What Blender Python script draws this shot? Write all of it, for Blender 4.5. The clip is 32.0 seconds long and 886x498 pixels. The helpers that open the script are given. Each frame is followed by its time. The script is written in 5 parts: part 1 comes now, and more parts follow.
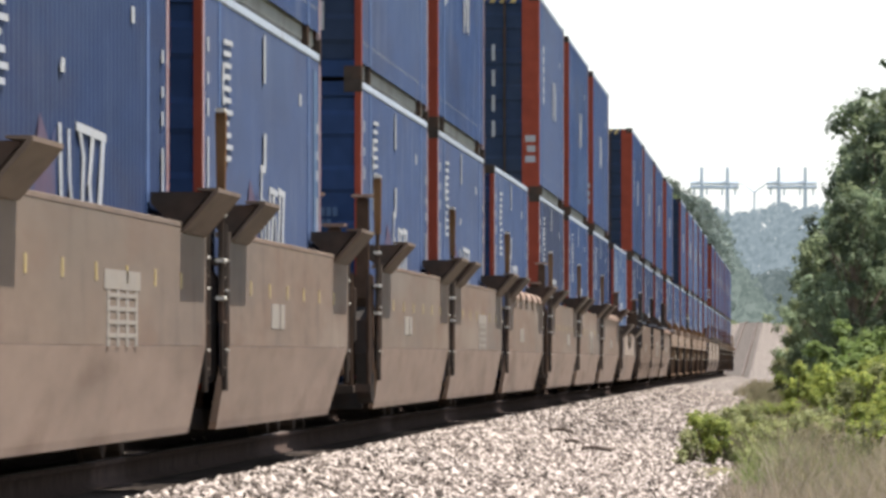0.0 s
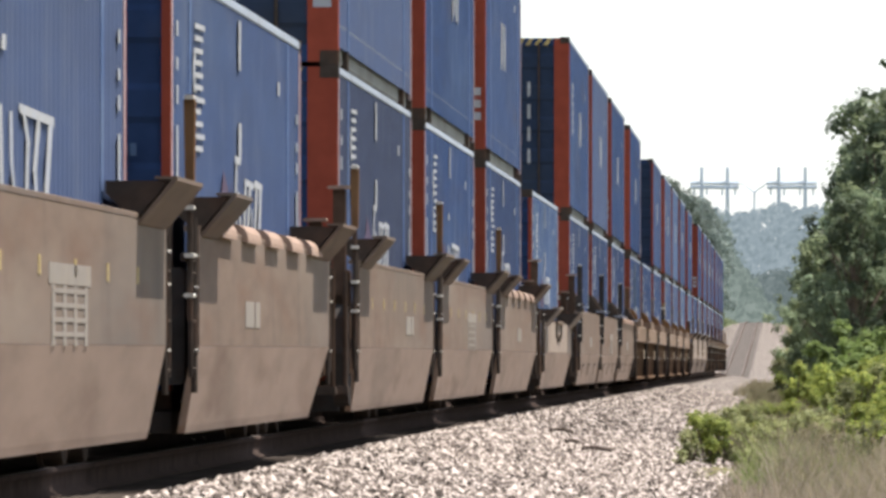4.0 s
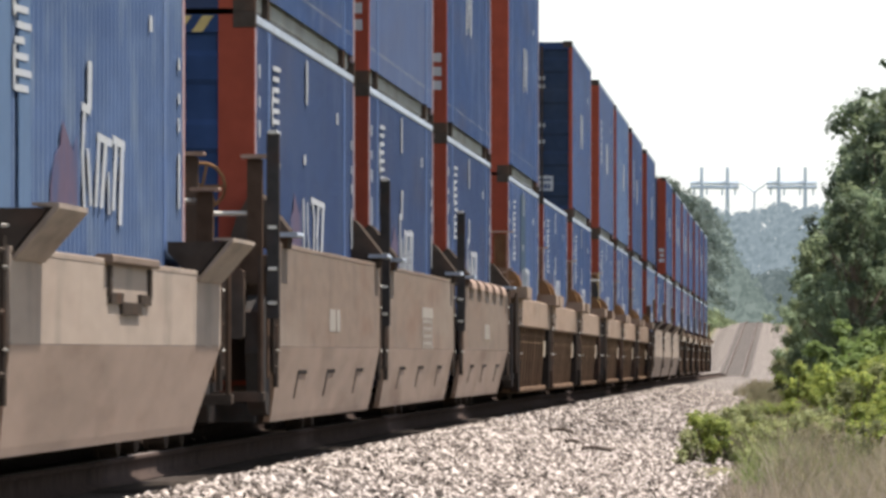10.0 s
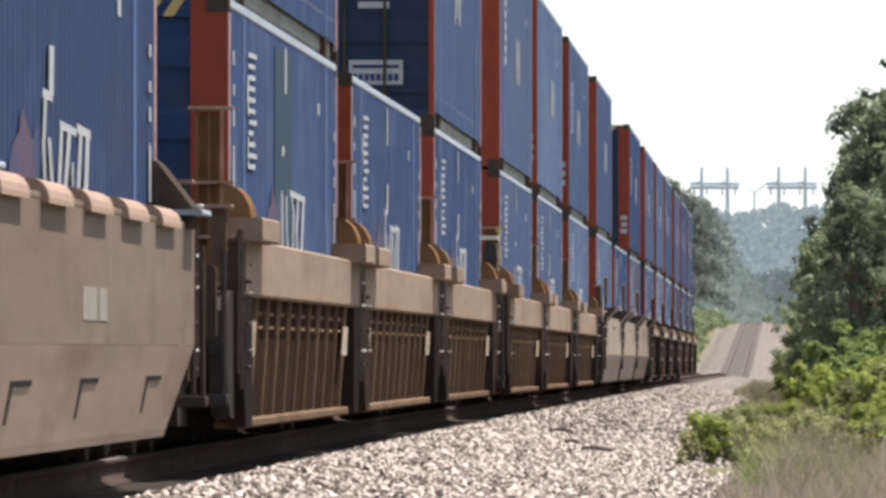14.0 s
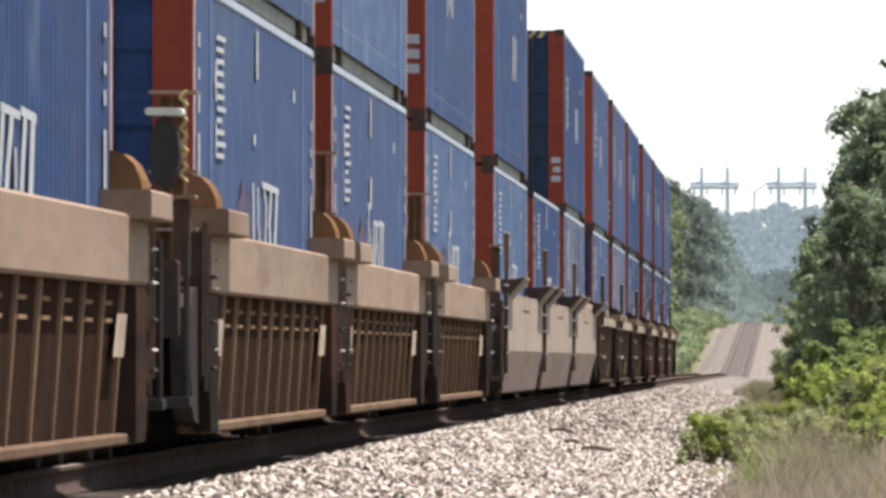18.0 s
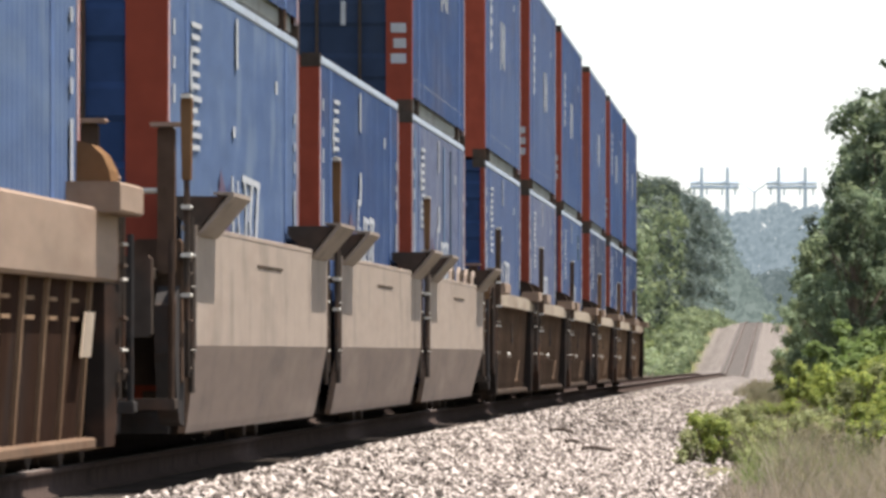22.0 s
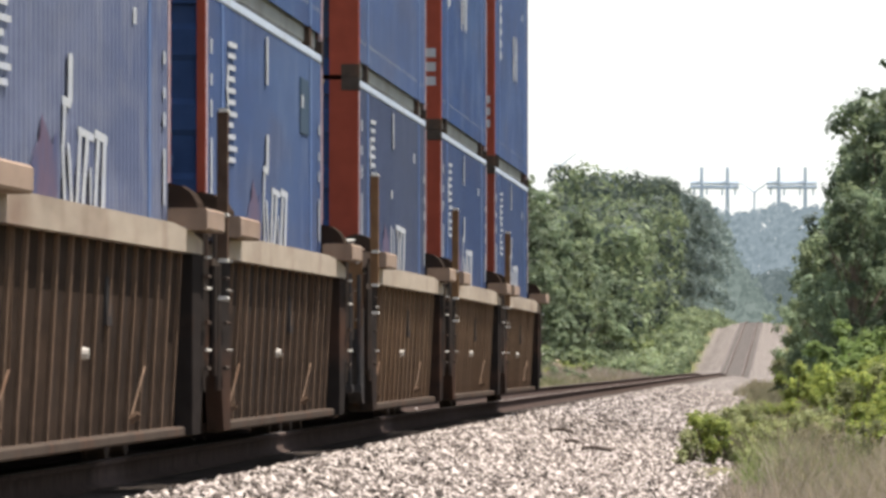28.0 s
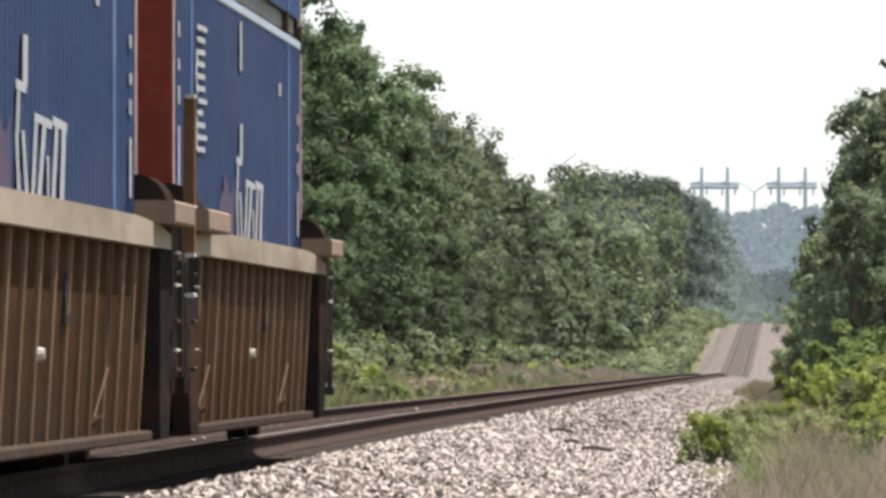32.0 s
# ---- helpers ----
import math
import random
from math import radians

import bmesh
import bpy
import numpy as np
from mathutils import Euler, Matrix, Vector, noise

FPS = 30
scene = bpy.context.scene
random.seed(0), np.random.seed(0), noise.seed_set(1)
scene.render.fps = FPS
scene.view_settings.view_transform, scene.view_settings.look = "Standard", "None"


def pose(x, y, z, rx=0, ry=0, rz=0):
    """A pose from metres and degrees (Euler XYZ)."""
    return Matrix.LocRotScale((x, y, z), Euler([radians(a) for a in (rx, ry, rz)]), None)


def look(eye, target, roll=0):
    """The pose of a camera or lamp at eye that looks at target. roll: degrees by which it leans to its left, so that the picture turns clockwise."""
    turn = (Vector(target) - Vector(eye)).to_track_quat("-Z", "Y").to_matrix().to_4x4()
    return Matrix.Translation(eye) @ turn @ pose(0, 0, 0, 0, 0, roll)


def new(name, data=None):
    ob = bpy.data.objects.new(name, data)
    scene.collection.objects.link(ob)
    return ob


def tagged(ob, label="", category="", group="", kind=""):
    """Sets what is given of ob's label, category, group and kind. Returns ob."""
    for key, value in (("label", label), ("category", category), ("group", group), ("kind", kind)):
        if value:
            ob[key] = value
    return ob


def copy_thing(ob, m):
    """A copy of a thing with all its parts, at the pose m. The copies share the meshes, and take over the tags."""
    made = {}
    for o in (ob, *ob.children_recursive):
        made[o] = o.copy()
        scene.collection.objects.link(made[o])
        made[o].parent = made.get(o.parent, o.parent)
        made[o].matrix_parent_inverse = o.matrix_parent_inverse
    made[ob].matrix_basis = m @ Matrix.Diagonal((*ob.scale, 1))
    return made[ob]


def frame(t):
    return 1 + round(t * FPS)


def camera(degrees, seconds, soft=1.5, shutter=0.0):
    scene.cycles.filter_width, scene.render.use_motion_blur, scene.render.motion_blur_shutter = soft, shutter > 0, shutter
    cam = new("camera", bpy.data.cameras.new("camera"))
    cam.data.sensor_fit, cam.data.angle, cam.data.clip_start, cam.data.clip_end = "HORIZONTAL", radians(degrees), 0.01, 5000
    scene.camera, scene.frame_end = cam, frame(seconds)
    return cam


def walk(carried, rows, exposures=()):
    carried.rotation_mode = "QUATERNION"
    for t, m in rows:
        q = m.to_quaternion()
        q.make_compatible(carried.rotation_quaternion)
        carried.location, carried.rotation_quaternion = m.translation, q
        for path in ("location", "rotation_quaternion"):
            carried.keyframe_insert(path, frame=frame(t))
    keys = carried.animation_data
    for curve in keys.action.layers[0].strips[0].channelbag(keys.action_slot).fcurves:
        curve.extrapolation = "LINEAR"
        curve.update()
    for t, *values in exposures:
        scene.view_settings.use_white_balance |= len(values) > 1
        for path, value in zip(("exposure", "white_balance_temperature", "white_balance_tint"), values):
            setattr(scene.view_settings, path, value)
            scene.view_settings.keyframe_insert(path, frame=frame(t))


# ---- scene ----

# The camera stands on a tripod beside a single track, 5.3 m from its centre line, with a long lens.
# x: across the track, y: along it and away from the camera, z: up from the near railhead.
SECONDS = 32.0
EYE = (0.0, 0.0, 0.714)
AIM = (-36.75, 1000.0, 11.42)
cam = camera(5.312, SECONDS, soft=3.3, shutter=0.25)
# the camera's own iris opens a little in the middle of the shot
walk(cam, [(0.0, look(EYE, AIM)), (SECONDS, look(EYE, AIM))],
     [(0.0, 1.14), (6.0, 1.1), (12.0, 1.04), (17.0, 1.18), (22.0, 1.17), (23.0, 1.12), (28.0, 1.1), (30.0, 1.03), (SECONDS, 0.95)])

TRACK_X = -5.295      # centre line of the track
SPEED = 16.56         # metres a second, towards the camera
METRES = 67.6

# ---- light ----
SUN_ELEVATION, SUN_AZIMUTH = 69.0, 62.0      # azimuth: clockwise from +y
world = bpy.data.worlds.new("sky")
scene.world = world
world.use_nodes = True
wn, wl = world.node_tree.nodes, world.node_tree.links
sky = wn.new("ShaderNodeTexSky")
sky.sky_type = "NISHITA"
sky.sun_disc = False
sky.sun_elevation = radians(SUN_ELEVATION)
sky.sun_rotation = radians(SUN_AZIMUTH)
wn["Background"].inputs["Strength"].default_value = 0.06
wl.new(sky.outputs[0], wn["Background"].inputs["Color"])
# the white summer haze that fills the whole sky
haze = wn.new("ShaderNodeBackground")
haze.inputs["Color"].default_value = (0.89, 0.95, 1.06, 1)
haze.inputs["Strength"].default_value = 0.31
both = wn.new("ShaderNodeAddShader")
wl.new(wn["Background"].outputs[0], both.inputs[0])
wl.new(haze.outputs[0], both.inputs[1])
wl.new(both.outputs[0], wn["World Output"].inputs["Surface"])
sun_data = bpy.data.lights.new("sun", "SUN")
sun_data.energy, sun_data.angle, sun_data.color = 5.0, radians(0.6), (1.0, 0.955, 0.895)
sun = new("sun", sun_data)
_e, _a = radians(SUN_ELEVATION), radians(SUN_AZIMUTH)
sun_way = Vector((math.cos(_e) * math.sin(_a), math.cos(_e) * math.cos(_a), math.sin(_e)))
sun.matrix_world = look(sun_way * 100, (0, 0, 0))


# ---- materials ----
def shader(name, colour, rough=0.7, metal=0.0, spots=(), grain=0.0, scale=6.0, bump=0.0, vary=0.0, streak=None, spec=0.08, long=False):
    """A surface with two scales of variation. spots: (colour, amount, noise scale) laid over; streak: (colour, amount) runs down."""
    m = bpy.data.materials.new(name)
    m.use_nodes = True
    nt = m.node_tree
    n, l = nt.nodes, nt.links
    b = n["Principled BSDF"]
    b.inputs["Roughness"].default_value, b.inputs["Metallic"].default_value = rough, metal
    b.inputs["Specular IOR Level"].default_value = spec
    co = n.new("ShaderNodeTexCoord").outputs["Object"]
    if long:
        info = n.new("ShaderNodeObjectInfo")
        shift = n.new("ShaderNodeVectorMath")
        shift.operation = "SCALE"
        shift.inputs[0].default_value = (7, 31, 13)
        l.new(info.outputs["Random"], shift.inputs["Scale"])
        mp = n.new("ShaderNodeMapping")
        mp.inputs["Scale"].default_value = (1, 0.13, 1)
        l.new(co, mp.inputs["Vector"])
        l.new(shift.outputs[0], mp.inputs["Location"])
        co = mp.outputs[0]
    rgb = n.new("ShaderNodeRGB")
    rgb.outputs[0].default_value = (*colour, 1)
    c = rgb.outputs[0]
    if vary:
        info = n.new("ShaderNodeObjectInfo")
        hsv = n.new("ShaderNodeHueSaturation")
        mr = n.new("ShaderNodeMapRange")
        mr.inputs["To Min"].default_value, mr.inputs["To Max"].default_value = 1 - vary, 1 + vary
        l.new(info.outputs["Random"], mr.inputs["Value"])
        l.new(mr.outputs[0], hsv.inputs["Value"])
        l.new(c, hsv.inputs["Color"])
        c = hsv.outputs[0]
    if grain:
        t = n.new("ShaderNodeTexNoise")
        t.inputs["Scale"].default_value, t.inputs["Detail"].default_value = scale, 8
        l.new(co, t.inputs["Vector"])
        mr = n.new("ShaderNodeMapRange")
        mr.inputs["From Min"].default_value, mr.inputs["From Max"].default_value = 0.3, 0.7
        mr.inputs["To Min"].default_value, mr.inputs["To Max"].default_value = 1 - grain, 1 + grain
        l.new(t.outputs["Fac"], mr.inputs["Value"])
        mx = n.new("ShaderNodeVectorMath")
        mx.operation = "SCALE"
        l.new(c, mx.inputs[0])
        l.new(mr.outputs[0], mx.inputs["Scale"])
        c = mx.outputs[0]
    layers = [(col, amt, sc, (1, 1, 1)) for col, amt, sc in spots]
    if streak:
        layers.append((streak[0], streak[1], 3.0, (3.0, 3.0, 0.35)))
    for col, amt, sc, stretch in layers:
        mp = n.new("ShaderNodeMapping")
        mp.inputs["Scale"].default_value = stretch
        l.new(co, mp.inputs["Vector"])
        t = n.new("ShaderNodeTexNoise")
        t.inputs["Scale"].default_value, t.inputs["Detail"].default_value = sc, 6
        l.new(mp.outputs[0], t.inputs["Vector"])
        mr = n.new("ShaderNodeMapRange")
        mr.inputs["From Min"].default_value, mr.inputs["From Max"].default_value = 0.52, 0.72
        mr.inputs["To Max"].default_value = amt
        l.new(t.outputs["Fac"], mr.inputs["Value"])
        mix = n.new("ShaderNodeMix")
        mix.data_type = "RGBA"
        l.new(mr.outputs[0], mix.inputs["Factor"])
        l.new(c, mix.inputs["A"])
        mix.inputs["B"].default_value = (*col, 1)
        c = mix.outputs["Result"]
    l.new(c, b.inputs["Base Color"])
    if bump:
        t = n.new("ShaderNodeTexNoise")
        t.inputs["Scale"].default_value, t.inputs["Detail"].default_value = scale * 3, 6
        l.new(co, t.inputs["Vector"])
        bp = n.new("ShaderNodeBump")
        bp.inputs["Strength"].default_value, bp.inputs["Distance"].default_value = bump, 0.02
        l.new(t.outputs["Fac"], bp.inputs["Height"])
        l.new(bp.outputs[0], b.inputs["Normal"])
    return m


def tinted(m, other, most):
    """Mixes the base colour towards another by each object's own random number."""
    n, l = m.node_tree.nodes, m.node_tree.links
    b = n["Principled BSDF"]
    src = b.inputs["Base Color"].links[0].from_socket
    info = n.new("ShaderNodeObjectInfo")
    mr = n.new("ShaderNodeMapRange")
    mr.inputs["From Min"].default_value, mr.inputs["From Max"].default_value = 0.25, 1.0
    mr.inputs["To Max"].default_value = most
    l.new(info.outputs["Random"], mr.inputs["Value"])
    mix = n.new("ShaderNodeMix")
    mix.data_type = "RGBA"
    l.new(mr.outputs[0], mix.inputs["Factor"])
    l.new(src, mix.inputs["A"])
    mix.inputs["B"].default_value = (*other, 1)
    l.new(mix.outputs["Result"], b.inputs["Base Color"])
    return m


RUST, DIRT, SOOT = (0.11, 0.05, 0.028), (0.13, 0.098, 0.072), (0.03, 0.026, 0.024)
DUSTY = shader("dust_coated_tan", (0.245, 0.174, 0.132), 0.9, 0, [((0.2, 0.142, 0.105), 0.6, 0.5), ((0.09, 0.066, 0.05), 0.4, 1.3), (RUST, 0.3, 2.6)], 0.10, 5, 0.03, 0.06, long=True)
TAN = shader("tan_paint", (0.142, 0.1, 0.075), 0.85, 0, [((0.21, 0.168, 0.134), 0.6, 0.9), ((0.1, 0.086, 0.076), 0.8, 0.4), (DIRT, 0.5, 0.7), (RUST, 0.35, 2.2)], 0.10, 9, 0.05, 0.05, (SOOT, 0.22), long=True)
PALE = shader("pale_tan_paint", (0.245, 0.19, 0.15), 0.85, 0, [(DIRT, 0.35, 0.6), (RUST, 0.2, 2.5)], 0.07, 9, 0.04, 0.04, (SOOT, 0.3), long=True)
# Pale cars' skirt: shade below the fold put into a darker tan, plus dirt
PALE_SKIRT = shader("shade_darkened_tan_paint", (0.148, 0.107, 0.084), 0.88, 0, [(DIRT, 0.4, 0.6), ((0.3, 0.23, 0.18), 0.4, 1.4), (SOOT, 0.25, 2.5)], 0.07, 9, 0.04, 0.04, (SOOT, 0.2), long=True)
CHORD = shader("chord_paint", (0.215, 0.15, 0.108), 0.85, 0, [(DIRT, 0.5, 1.0), (RUST, 0.4, 2.0)], 0.1, 9, 0.05, 0.06, (RUST, 0.12), long=True)
CHORD_PALE = shader("pale_beam_paint", (0.275, 0.22, 0.165), 0.85, 0, [(DIRT, 0.5, 1.0), (RUST, 0.4, 2.0)], 0.1, 9, 0.05, 0.06, (RUST, 0.3), long=True)
RIB = shader("dusty_brown_paint", (0.058, 0.044, 0.035), 0.75, 0, [(SOOT, 0.4, 0.8), (RUST, 0.4, 2.0)], 0.12, 8, 0.05, 0.08, (SOOT, 0.25), spec=0.0)
GRIME = shader("grimy_end_column", (0.022, 0.018, 0.016), 0.85, 0, [(RUST, 0.5, 1.2), (SOOT, 0.4, 0.6)], 0.15, 8, 0.06, 0.15, long=True, spec=0.0)
# Webs darker, ribs paler: shaded recesses and lit rib edges put in the colour
BROWN_RED = shader("shaded_rust_red_web", (0.03, 0.017, 0.012), 0.8, 0, [(SOOT, 0.5, 0.9), ((0.06, 0.032, 0.02), 0.55, 1.4)], 0.15, 8, 0.06, 0.08, (SOOT, 0.5), spec=0.0)
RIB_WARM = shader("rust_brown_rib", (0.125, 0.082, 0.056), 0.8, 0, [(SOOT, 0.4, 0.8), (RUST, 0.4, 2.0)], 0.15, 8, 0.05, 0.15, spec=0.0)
RIB_PALE = shader("dusty_lit_tan_rib", (0.18, 0.117, 0.074), 0.8, 0, [(RUST, 0.4, 1.5), (SOOT, 0.3, 0.8)], 0.12, 8, 0.05, 0.18, spec=0.0)
BROWN_WARM = shader("shaded_warm_brown_paint", (0.052, 0.029, 0.016), 0.8, 0, [(SOOT, 0.5, 0.8), ((0.075, 0.042, 0.026), 0.5, 2.0)], 0.15, 8, 0.06, 0.08, (SOOT, 0.4), long=True, spec=0.0)
RUSTPLATE = shader("rusted_plate", (0.07, 0.045, 0.032), 0.85, 0, [(SOOT, 0.6, 1.5)], 0.2, 9, 0.08, 0.15, spec=0.0)
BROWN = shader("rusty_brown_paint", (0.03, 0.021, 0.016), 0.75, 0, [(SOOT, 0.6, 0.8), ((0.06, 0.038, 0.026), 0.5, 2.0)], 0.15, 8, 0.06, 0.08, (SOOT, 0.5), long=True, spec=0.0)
DARK = shader("grimy_steel", (0.05, 0.039, 0.032), 0.8, 0, [(RUST, 0.5, 2.0)], 0.2, 8, 0.06, spec=0.0)
BLACK = shader("black_grease", (0.04, 0.036, 0.034), 0.85, 0, [(RUST, 0.25, 3.0)], 0.2, 8, spec=0.0)
OCHRE = shader("ochre_ladder_paint", (0.14, 0.078, 0.04), 0.85, 0, [(RUST, 0.7, 2.0)], 0.15, 9, spec=0.0)
BRIGHT = shader("worn_white_steel", (0.5, 0.46, 0.4), 0.45, 0, [(RUST, 0.3, 3.0)], 0.08, 9)
BLUE = tinted(shader("container_blue", (0.021, 0.044, 0.115), 0.75, 0, [((0.048, 0.078, 0.145), 0.6, 0.5), ((0.045, 0.04, 0.06), 0.45, 1.6), ((0.014, 0.024, 0.06), 0.5, 1.1)], 0.12, 5, 0.03, 0.16, ((0.105, 0.125, 0.175), 0.42), long=True), (0.075, 0.088, 0.135), 0.62)
BLUE_FADED = shader("chalked_lilac_blue", (0.098, 0.108, 0.16), 0.75, 0, [((0.05, 0.065, 0.125), 0.6, 0.6), ((0.16, 0.16, 0.19), 0.4, 2.0)], 0.12, 5, 0.03, 0.05, ((0.19, 0.19, 0.22), 0.5), long=True)
BLUE_PALE = shader("sun_bleached_blue", (0.06, 0.09, 0.165), 0.75, 0, [((0.035, 0.06, 0.13), 0.6, 0.6), ((0.1, 0.13, 0.18), 0.4, 2.0)], 0.12, 5, 0.03, 0.05, ((0.15, 0.18, 0.22), 0.5), long=True)
BLUE_DEEP = shader("deep_dull_blue", (0.017, 0.031, 0.078), 0.75, 0, [((0.034, 0.05, 0.1), 0.5, 0.6), ((0.04, 0.035, 0.05), 0.4, 1.6)], 0.1, 5, 0.03, 0.05, ((0.05, 0.065, 0.11), 0.35), long=True)
BLUE_DARK = shader("sooty_slate_blue", (0.026, 0.034, 0.066), 0.75, 0, [((0.045, 0.05, 0.07), 0.5, 0.6)], 0.1, 5, 0.03, 0.05, ((0.06, 0.065, 0.085), 0.3), long=True)
NAVY = shader("container_navy", (0.023, 0.041, 0.094), 0.75, 0, [((0.05, 0.05, 0.06), 0.5, 1.0)], 0.1, 6, 0.03, 0.12, long=True, spec=0.0)
SLATE = shader("container_slate_blue", (0.026, 0.037, 0.064), 0.75, 0, [((0.04, 0.045, 0.05), 0.5, 1.0)], 0.1, 6, 0.03, 0.12, spec=0.0, long=True)
RED = shader("container_red", (0.2, 0.042, 0.024), 0.75, 0, [((0.14, 0.03, 0.02), 0.5, 1.2)], 0.1, 6, 0.03, 0.15)
MAROON = shader("faded_maroon", (0.07, 0.046, 0.074), 0.75, 0, [((0.03, 0.045, 0.1), 0.85, 1.3), ((0.03, 0.045, 0.1), 0.7, 4.0)], 0.15, 6)
STENCIL = shader("faded_stencil", (0.205, 0.175, 0.148), 0.6, 0, [((0.25, 0.19, 0.14), 0.8, 4.0)], 0.1, 9)
RAIL_GREY = shader("rail_grey_paint", (0.26, 0.29, 0.34), 0.5, 0, [(DIRT, 0.4, 2.0)], 0.1, 6, 0, 0.1)
UNDER = shader("weathered_grey_beam", (0.135, 0.135, 0.125), 0.6, 0, [(SOOT, 0.5, 1.0), (RUST, 0.3, 2.0)], 0.15, 6, 0.03, 0.1)
HOOD = shader("rust_washed_hood", (0.27, 0.185, 0.14), 0.8, 0, [(RUST, 0.6, 2.0)], 0.12, 9, 0.05)
EDGE = shader("lit_pinkish_edge", (0.34, 0.25, 0.25), 0.7, 0, [((0.2, 0.06, 0.04), 0.6, 2.5)], 0.1, 6)
PANEL = shader("light_blue_post_paint", (0.06, 0.095, 0.19), 0.75, 0, [((0.12, 0.15, 0.21), 0.6, 1.2)], 0.1, 6, long=True)
YELLOW = shader("faded_safety_yellow", (0.36, 0.27, 0.11), 0.7, 0, [(DIRT, 0.5, 5.0)], 0.1, 9)
TEAL = shader("dark_teal_patch", (0.018, 0.036, 0.06), 0.75, 0, [((0.05, 0.06, 0.07), 0.4, 1.5)], 0.1, 5)
FADED = shader("sun_faded_blue", (0.062, 0.098, 0.165), 0.75, 0, [((0.05, 0.09, 0.16), 0.6, 1.0)], 0.1, 5)
WHITE = shader("white_marking", (0.31, 0.31, 0.31), 0.75, 0, [((0.3, 0.32, 0.4), 0.6, 5.0)], 0.08, 9)
STEEL = shader("railhead_steel", (0.15, 0.125, 0.11), 0.7, 0.2, [(RUST, 0.4, 3.0)], 0.1, 5)
RUSTY = shader("rusty_rail", (0.06, 0.043, 0.036), 0.8, 0, [(SOOT, 0.5, 2.0)], 0.2, 6, 0.05, spec=0.0)
WOOD = shader("creosoted_tie", (0.075, 0.06, 0.05), 0.85, 0, [((0.10, 0.085, 0.075), 0.5, 2.0)], 0.25, 7, 0.1, 0.2, spec=0.0)
STONE = shader("ballast_stone", (0.40, 0.335, 0.295), 0.9, 0, [], 0.0, spec=0.0)
BARK = shader("bark", (0.13, 0.10, 0.075), 0.9, 0, [((0.05, 0.04, 0.03), 0.6, 3.0)], 0.25, 10, 0.2)
PYLON = shader("galvanised_steel", (0.5, 0.56, 0.63), 0.6, 0.0, [], 0.08, 2)
DEADWOOD = shader("dead_wood", (0.05, 0.036, 0.028), 0.9, 0, [], 0.2, 12, 0.1)


def per_island(m, low, high, other=None):
    """Tint each loose piece of a joined mesh by its own number."""
    nt = m.node_tree
    n, l = nt.nodes, nt.links
    b = n["Principled BSDF"]
    geo = n.new("ShaderNodeNewGeometry")
    ramp = n.new("ShaderNodeValToRGB")
    ramp.color_ramp.elements[0].color = (*low, 1)
    ramp.color_ramp.elements[1].color = (*high, 1)
    if other:
        e = ramp.color_ramp.elements.new(0.5)
        e.color = (*other, 1)
    l.new(geo.outputs["Random Per Island"], ramp.inputs[0])
    info = n.new("ShaderNodeObjectInfo")
    hsv = n.new("ShaderNodeHueSaturation")
    mr = n.new("ShaderNodeMapRange")
    mr.inputs["To Min"].default_value, mr.inputs["To Max"].default_value = 0.68, 1.3
    l.new(info.outputs["Random"], mr.inputs["Value"])
    l.new(mr.outputs[0], hsv.inputs["Value"])
    l.new(ramp.outputs[0], hsv.inputs["Color"])
    l.new(hsv.outputs[0], b.inputs["Base Color"])
    return m


per_island(STONE, (0.014, 0.012, 0.01), (0.46, 0.395, 0.35), (0.135, 0.11, 0.096))


def leafy(name, low, high, other, through_light=0.3, clumps=0.0):
    m = shader(name, low, 0.6, spec=0.15)
    per_island(m, low, high, other)
    nt = m.node_tree
    n, l = nt.nodes, nt.links
    b = n["Principled BSDF"]
    if clumps:
        # noise lightens and darkens the leaf colour patch by patch
        geo = n.new("ShaderNodeNewGeometry")
        t = n.new("ShaderNodeTexNoise")
        t.inputs["Scale"].default_value, t.inputs["Detail"].default_value = 0.55, 2.5
        l.new(geo.outputs["Position"], t.inputs["Vector"])
        mr = n.new("ShaderNodeMapRange")
        mr.inputs["From Min"].default_value, mr.inputs["From Max"].default_value = 0.36, 0.64
        mr.inputs["To Min"].default_value, mr.inputs["To Max"].default_value = 1 - clumps, 1 + clumps
        l.new(t.outputs["Fac"], mr.inputs["Value"])
        hsv = n.new("ShaderNodeHueSaturation")
        l.new(mr.outputs[0], hsv.inputs["Value"])
        l.new(b.inputs["Base Color"].links[0].from_socket, hsv.inputs["Color"])
        l.new(hsv.outputs[0], b.inputs["Base Color"])
    tr = n.new("ShaderNodeBsdfTranslucent")
    l.new(b.inputs["Base Color"].links[0].from_socket, tr.inputs["Color"])
    mix = n.new("ShaderNodeMixShader")
    mix.inputs[0].default_value = through_light
    l.new(b.outputs[0], mix.inputs[1])
    l.new(tr.outputs[0], mix.inputs[2])
    l.new(mix.outputs[0], n["Material Output"].inputs["Surface"])
    return m


LEAF = leafy("oak_leaves", (0.068, 0.1, 0.048), (0.115, 0.15, 0.074), (0.09, 0.124, 0.06), 0.4, 0.45)
LEAF_WOOD = leafy("wood_leaves", (0.083, 0.108, 0.062), (0.138, 0.163, 0.096), (0.108, 0.133, 0.078), 0.45, 0.5)
LEAF_MID = leafy("green_bush_leaves", (0.105, 0.155, 0.045), (0.21, 0.265, 0.085), (0.155, 0.205, 0.062), 0.5, 0.45)
LEAF_LIGHT = leafy("light_leaves", (0.1, 0.126, 0.066), (0.165, 0.186, 0.1), (0.13, 0.155, 0.082), 0.45, 0.5)
